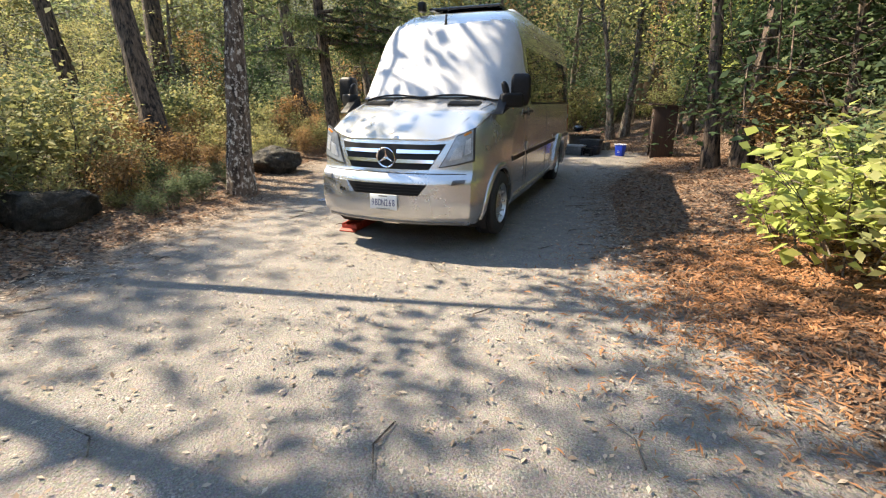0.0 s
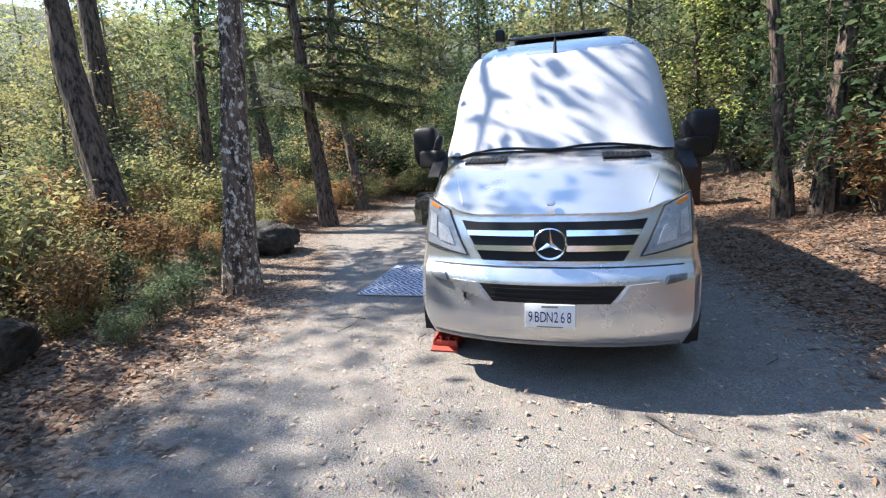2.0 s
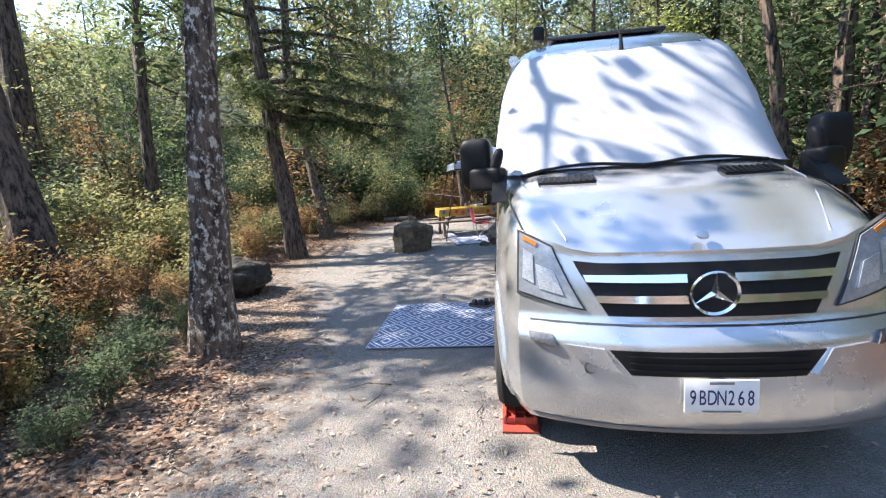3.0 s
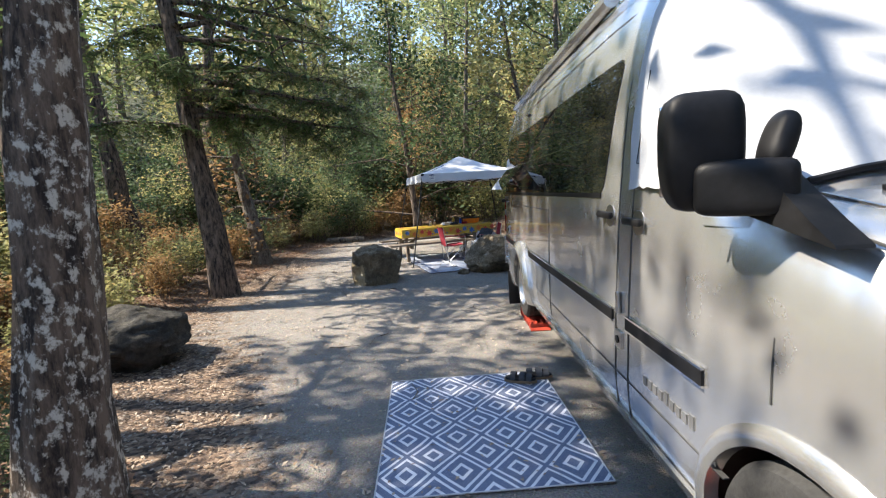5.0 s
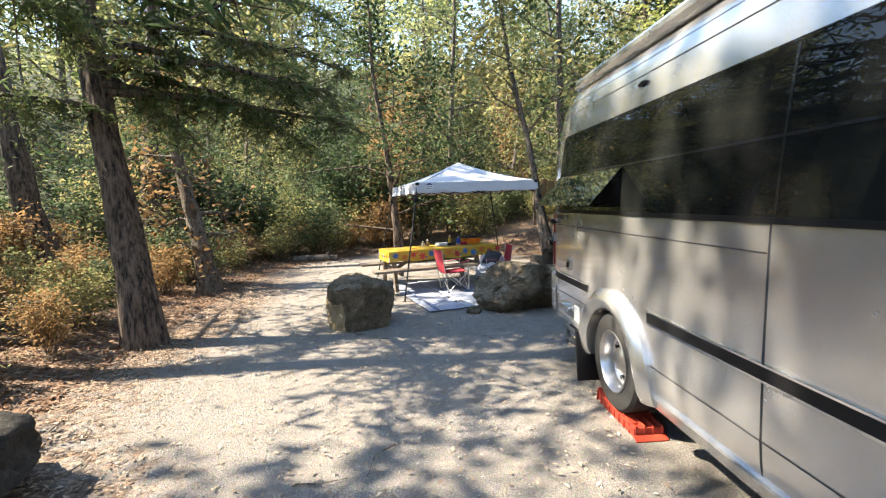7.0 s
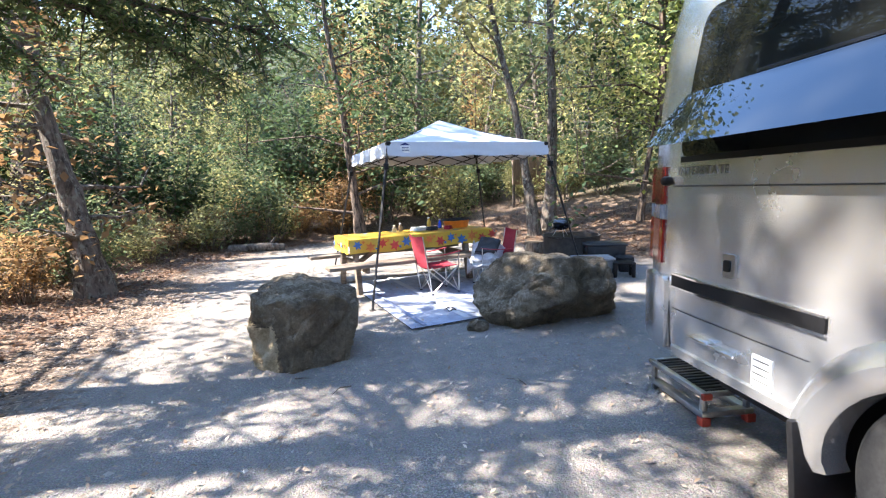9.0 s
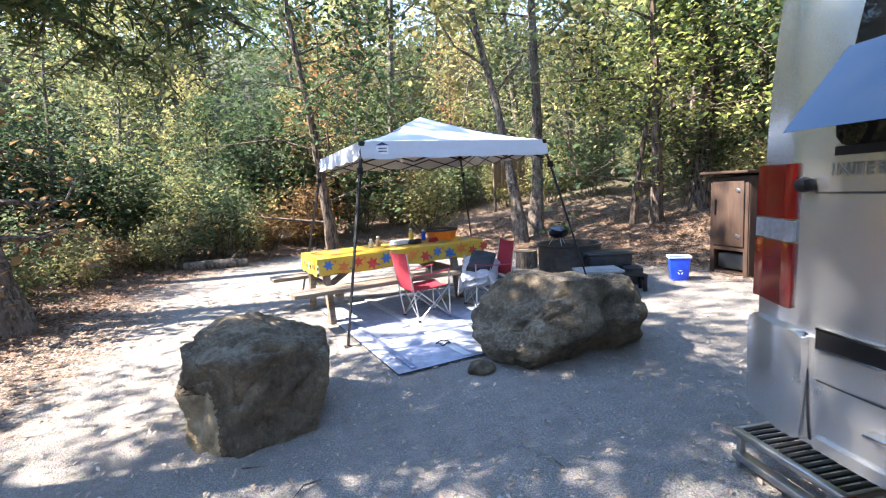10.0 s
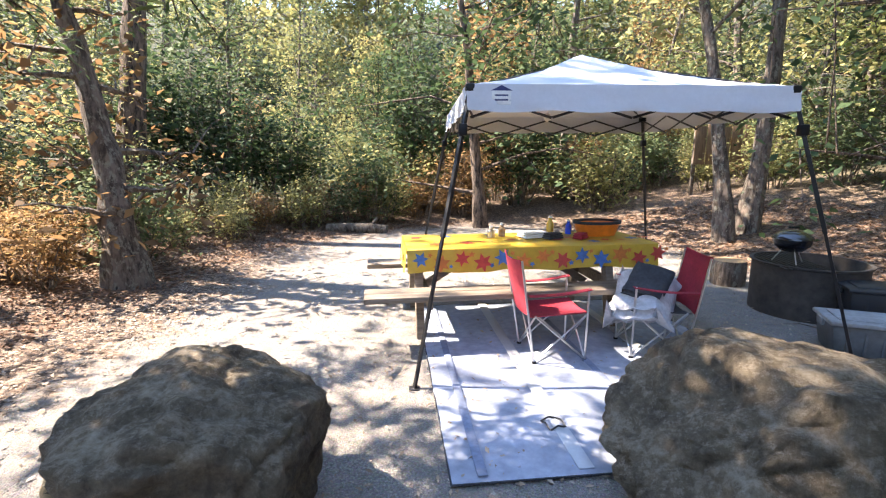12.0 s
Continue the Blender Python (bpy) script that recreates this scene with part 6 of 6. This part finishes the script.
def tote(m, s, body_m, lid_m, label, lid_on=True):
    t = thing("storage_tote", m, label, "storage box", "boxes by the fire ring")
    bm = bmesh.new()
    box(bm, (0, 0, s[2] / 2), s, 0.03, None, 0.86)
    part("tub", bm, body_m, t)
    for k in range(4):
        for q in (-1, 1):
            part("rib", box(bmesh.new(), (s[0] * (-0.3 + 0.2 * k), q * s[1] * 0.475, s[2] * 0.5), (0.02, 0.012, s[2] * 0.7), 0.004), body_m, t)
    bm = bmesh.new()
    box(bm, (0, 0, s[2] + 0.012), (s[0] + 0.03, s[1] + 0.03, 0.035), 0.012)
    box(bm, (0, 0, s[2] + 0.032), (s[0] * 0.8, s[1] * 0.75, 0.014), 0.006)
    part("lid", bm, lid_m, t)
    for q in (-1, 1):
        part("latch", box(bmesh.new(), (q * (s[0] / 2 + 0.012), 0, s[2] - 0.02), (0.025, 0.11, 0.06), 0.008), lid_m, t)
    return t


tote(pose(-0.97, 15.28, 0, 0, 0, -14), (0.62, 0.42, 0.40), TOTE_DARK, TOTE_DARK, "charcoal plastic storage tote on gravel")
tote(pose(-1.40, 14.80, 0, 0, 0, -12), (0.56, 0.38, 0.26), TOTE_GREY, TOTE_LID, "grey plastic tote with a pale lid in front of others")
tote(pose(-0.80, 14.92, 0, 0, 0, -22), (0.22, 0.2, 0.22), TOTE_DARK, TOTE_DARK, "small dark lidded box beside the totes")
st = thing("step_stool", pose(-1.02, 14.58, 0, 0, 0, -16), "low black plastic folding step stool", "stool")
part("stool_top", box(bmesh.new(), (0, 0, 0.21), (0.32, 0.24, 0.03), 0.012), BLACK, st)
for sx in (-1, 1):
    for sy in (-1, 1):
        part("leg", box(bmesh.new(), (sx * 0.13, sy * 0.09, 0.10), (0.05, 0.05, 0.20), 0.012), BLACK, st)
    part("side_apron", box(bmesh.new(), (sx * 0.135, 0, 0.165), (0.02, 0.18, 0.07), 0.005), BLACK, st)

rb = thing("recycling_bin", pose(-0.10, 14.86, 0, 0, 0, -28) @ Matrix.Scale(0.84, 4), "bright blue recycling bin with white rim on gravel", "bin")
bm = bmesh.new()
box(bm, (0, 0, 0.20), (0.32, 0.26, 0.40), 0.025, None, 0.80)
part("bin_body", bm, BLUE_PLASTIC, rb)
bm = bmesh.new()
for a, b, s in (((0, -0.13, 0.40), None, (0.35, 0.025, 0.03)), ((0, 0.13, 0.40), None, (0.35, 0.025, 0.03)), ((-0.165, 0, 0.40), None, (0.025, 0.27, 0.03)), ((0.165, 0, 0.40), None, (0.025, 0.27, 0.03))):
    box(bm, a, s, 0.008)
part("rim", bm, LABEL_WHITE, rb, "white liner folded over the rim")
for k in range(3):
    a = radians(90 + 120 * k)
    bm = bmesh.new()
    box(bm, (0.03 * math.cos(a), -0.1275 + 0.0, 0.15 + 0.03 * math.sin(a)), (0.045, 0.004, 0.016), 0.002, Matrix.Rotation(-a + radians(90), 4, "Y"))
    part("recycling_arrow", bm, LABEL_WHITE, rb)


def food_locker(m):
    c = thing("food_locker", m, "tall dark brown wooden food locker with metal latches", "cabinet")
    W, D, H = 0.62, 0.56, 1.44
    for nm, p, s in (("side_panel", (-W / 2, 0, H / 2), (0.03, D, H)), ("side_panel", (W / 2, 0, H / 2), (0.03, D, H)), ("back_panel", (0, D / 2, H / 2), (W, 0.025, H)), ("shelf", (0, 0, 0.44), (W, D, 0.03)), ("bottom", (0, 0, 0.05), (W, D, 0.03))):
        part(nm, box(bmesh.new(), p, s, 0.005), WOOD_DARK, c)
    for x in (-W / 2 + 0.03, W / 2 - 0.03):
        part("face_stile", box(bmesh.new(), (x, -D / 2 - 0.004, H / 2), (0.07, 0.022, H), 0.004), WOOD_DARK, c)
    for z in (0.42, H - 0.05):
        part("face_rail", box(bmesh.new(), (0, -D / 2 - 0.002, z), (W, 0.02, 0.08), 0.004), WOOD_DARK, c)
    d = part("door", box(bmesh.new(), (0, -D / 2 - 0.024, 0.91), (W - 0.10, 0.022, 0.92), 0.005), WOOD_DARK, c)
    for z in (0.60, 1.24):
        bm = bmesh.new()
        box(bm, (0.17, -D / 2 - 0.04, z), (0.075, 0.014, 0.05), 0.004, Matrix.Rotation(radians(25), 4, "Y"))
        part("latch", bm, STEEL, d)
    part("pull", box(bmesh.new(), (-0.20, -D / 2 - 0.045, 1.0), (0.02, 0.02, 0.22), 0.005), FRAME_BLACK, d)
    bm = bmesh.new()
    box(bm, (0, -0.03, H + 0.03), (W + 0.18, D + 0.22, 0.035), 0.006, Matrix.Rotation(radians(-4), 4, "X"))
    part("roof_board", bm, WOOD_DARK, c)
    bm = bmesh.new()
    box(bm, (0, 0, 0.22), (W - 0.12, D - 0.1, 0.26), 0.05)
    o = part("duffel_bag", bm, TOTE_DARK)
    o.matrix_world = m
    tagged(o, "dark soft bag stowed in the open lower shelf", "bag")


food_locker(pose(0.98, 14.86, -0.02, 0, 0, -86))

fl = thing("fallen_log", pose(-7.55, 20.3, 0.0, 0, 0, 6), "weathered fallen log at the edge of the gravel", "log")
bm = bmesh.new()
tube(bm, [(-0.65, 0, 0.09), (-0.2, 0.03, 0.10), (0.3, 0, 0.10), (0.65, -0.02, 0.08)], [0.11, 0.12, 0.11, 0.09], 12, 0.2)
part("log_body", bm, BARK_GREY, fl)
part("branch_stub", tube(bmesh.new(), [(0.3, 0, 0.15), (0.45, 0.05, 0.32)], [0.04, 0.025], 7, 0.1), BARK_GREY, fl)

fn = thing("windbreak_fence", pose(1.9, 24.0, ground_z(1.9, 24.0), 0, 0, 4), "tan board windbreak on the leafy bank", "fence")
for k in range(12):
    part("board", box(bmesh.new(), (-1.6 + 0.29 * k, 0, 0.92 + 0.03 * math.sin(k * 2.3)), (0.27, 0.02, 0.95 + 0.05 * math.sin(k * 1.7)), 0.005), FENCE_WOOD, fn)
for x in (-1.7, 0.0, 1.7):
    part("post", box(bmesh.new(), (x, 0.05, 0.55), (0.08, 0.08, 1.9), 0.008), BARK_GREY, fn)

sm = thing("small_trivet", pose(-3.86, 13.30, 0.02, 0, 0, 30), "small dark wire frame lying on the mat", "frame")
bm = bmesh.new()
for a, b in (((-0.05, -0.05), (0.05, -0.05)), ((0.05, -0.05), (0.05, 0.05)), ((0.05, 0.05), (-0.05, 0.05)), ((-0.05, 0.05), (-0.05, -0.05))):
    tube(bm, [(a[0], a[1], 0.012), ((a[0] + b[0]) / 2, (a[1] + b[1]) / 2, 0.03), (b[0], b[1], 0.012)], [0.006] * 3, 5)
part("wire", bm, FRAME_BLACK, sm)

# ---- fallen leaves, twigs, pebbles ----


def scatter():
    rng = np.random.default_rng(9)
    pts = []
    n = 0
    while n < 95000:
        x, y = rng.uniform(-11, 5), rng.uniform(-1.5, 22)
        d = off_site(x, y)
        if -3.0 < x < -1.3 and 4 < y < 10.7:
            continue
        heap = (-7.4 < x < -5.5 and 4.6 < y < 9) or (-9.2 < x < -7.2 and 11.5 < y < 16)
        if d > 4 or rng.random() > (1.0 if heap and d > -1.0 else 0.24 if d < -1.2 else 0.32 if d < -0.5 else 0.55 if d < 0 else 1.0):
            continue
        pts.append((x, y, ground_z(x, y) + rng.uniform(0.006, 0.022)))
        n += 1
    pts = np.array(pts)
    inside = np.array([off_site(p[0], p[1]) < 0.1 for p in pts])
    verge, fleck = pts[~inside], pts[inside]
    tagged(part("fallen_leaf_litter", quads("fallen_leaf_litter", leaf_quads(rng, verge, 0.031, 1.2, 0.45), LEAF_FALLEN), LEAF_FALLEN), "dry red-brown fallen leaves heaped along the verge", "leaves", kind="stuff")
    tagged(part("leaf_flecks", quads("leaf_flecks", leaf_quads(rng, fleck, 0.019, 1.4, 0.45), LEAF_FLECK), LEAF_FLECK), "pale dry leaf scraps scattered over the gravel", "leaves", kind="stuff")
    c = rng.normal(size=(15000, 2)) * np.array((0.70, 0.95)) + np.array((1.45, 3.9))
    pts = np.array([(x, y, ground_z(x, y) + rng.uniform(0.004, 0.03)) for x, y in c])
    tagged(part("needle_litter", quads("needle_litter", leaf_quads(rng, pts, 0.034, 1.0, 0.16), NEEDLE_LITTER), NEEDLE_LITTER), "orange dry needles drifted along the track's bank", "needles", kind="stuff")
    pts = []
    for _ in range(24000):
        x, y = rng.uniform(-9, 3), rng.uniform(-0.6, 17)
        if off_site(x, y) > 0.3:
            continue
        pts.append((x, y, ground_z(x, y) + 0.002))
    pts = np.array(pts)
    me = bpy.data.meshes.new("pebbles")
    r = rng.gamma(2.0, 0.0022, len(pts)) + 0.003
    octa = np.array([(1, 0, 0), (0, 1, 0), (-1, 0, 0), (0, -1, 0), (0, 0, 0.6)])
    vs = (pts[:, None, :] + octa[None] * r[:, None, None] * rng.uniform(0.7, 1.3, (len(pts), 5, 1))).reshape(-1, 3)
    base = np.arange(len(pts))[:, None] * 5
    tri = np.concatenate([base + np.array([[0, 1, 4]]), base + np.array([[1, 2, 4]]), base + np.array([[2, 3, 4]]), base + np.array([[3, 0, 4]])])
    me.from_pydata(vs.tolist(), [], tri.tolist())
    tagged(part("pebbles", me, PEBBLE), "loose grey pebbles strewn on packed gravel", "pebbles", kind="stuff")
    bm = bmesh.new()
    k = 0
    while k < 420:
        x, y = rng.uniform(-10, 4), rng.uniform(0, 21)
        d = off_site(x, y)
        if d > 3 or (d < -0.6 and rng.random() > 0.15):
            continue
        a, ln = rng.uniform(0, 6.28), rng.uniform(0.08, 0.4)
        z = ground_z(x, y) + 0.012
        tube(bm, [(x, y, z), (x + ln * 0.5 * math.cos(a), y + ln * 0.5 * math.sin(a), z + 0.012), (x + ln * math.cos(a + 0.3), y + ln * math.sin(a + 0.3), z)], [0.006, 0.005, 0.002], 4, 0, False)
        k += 1
    tagged(part("fallen_twigs", bm, BARK_GREY), "thin dry twigs lying in the leaf litter", "twigs", kind="stuff")


scatter()
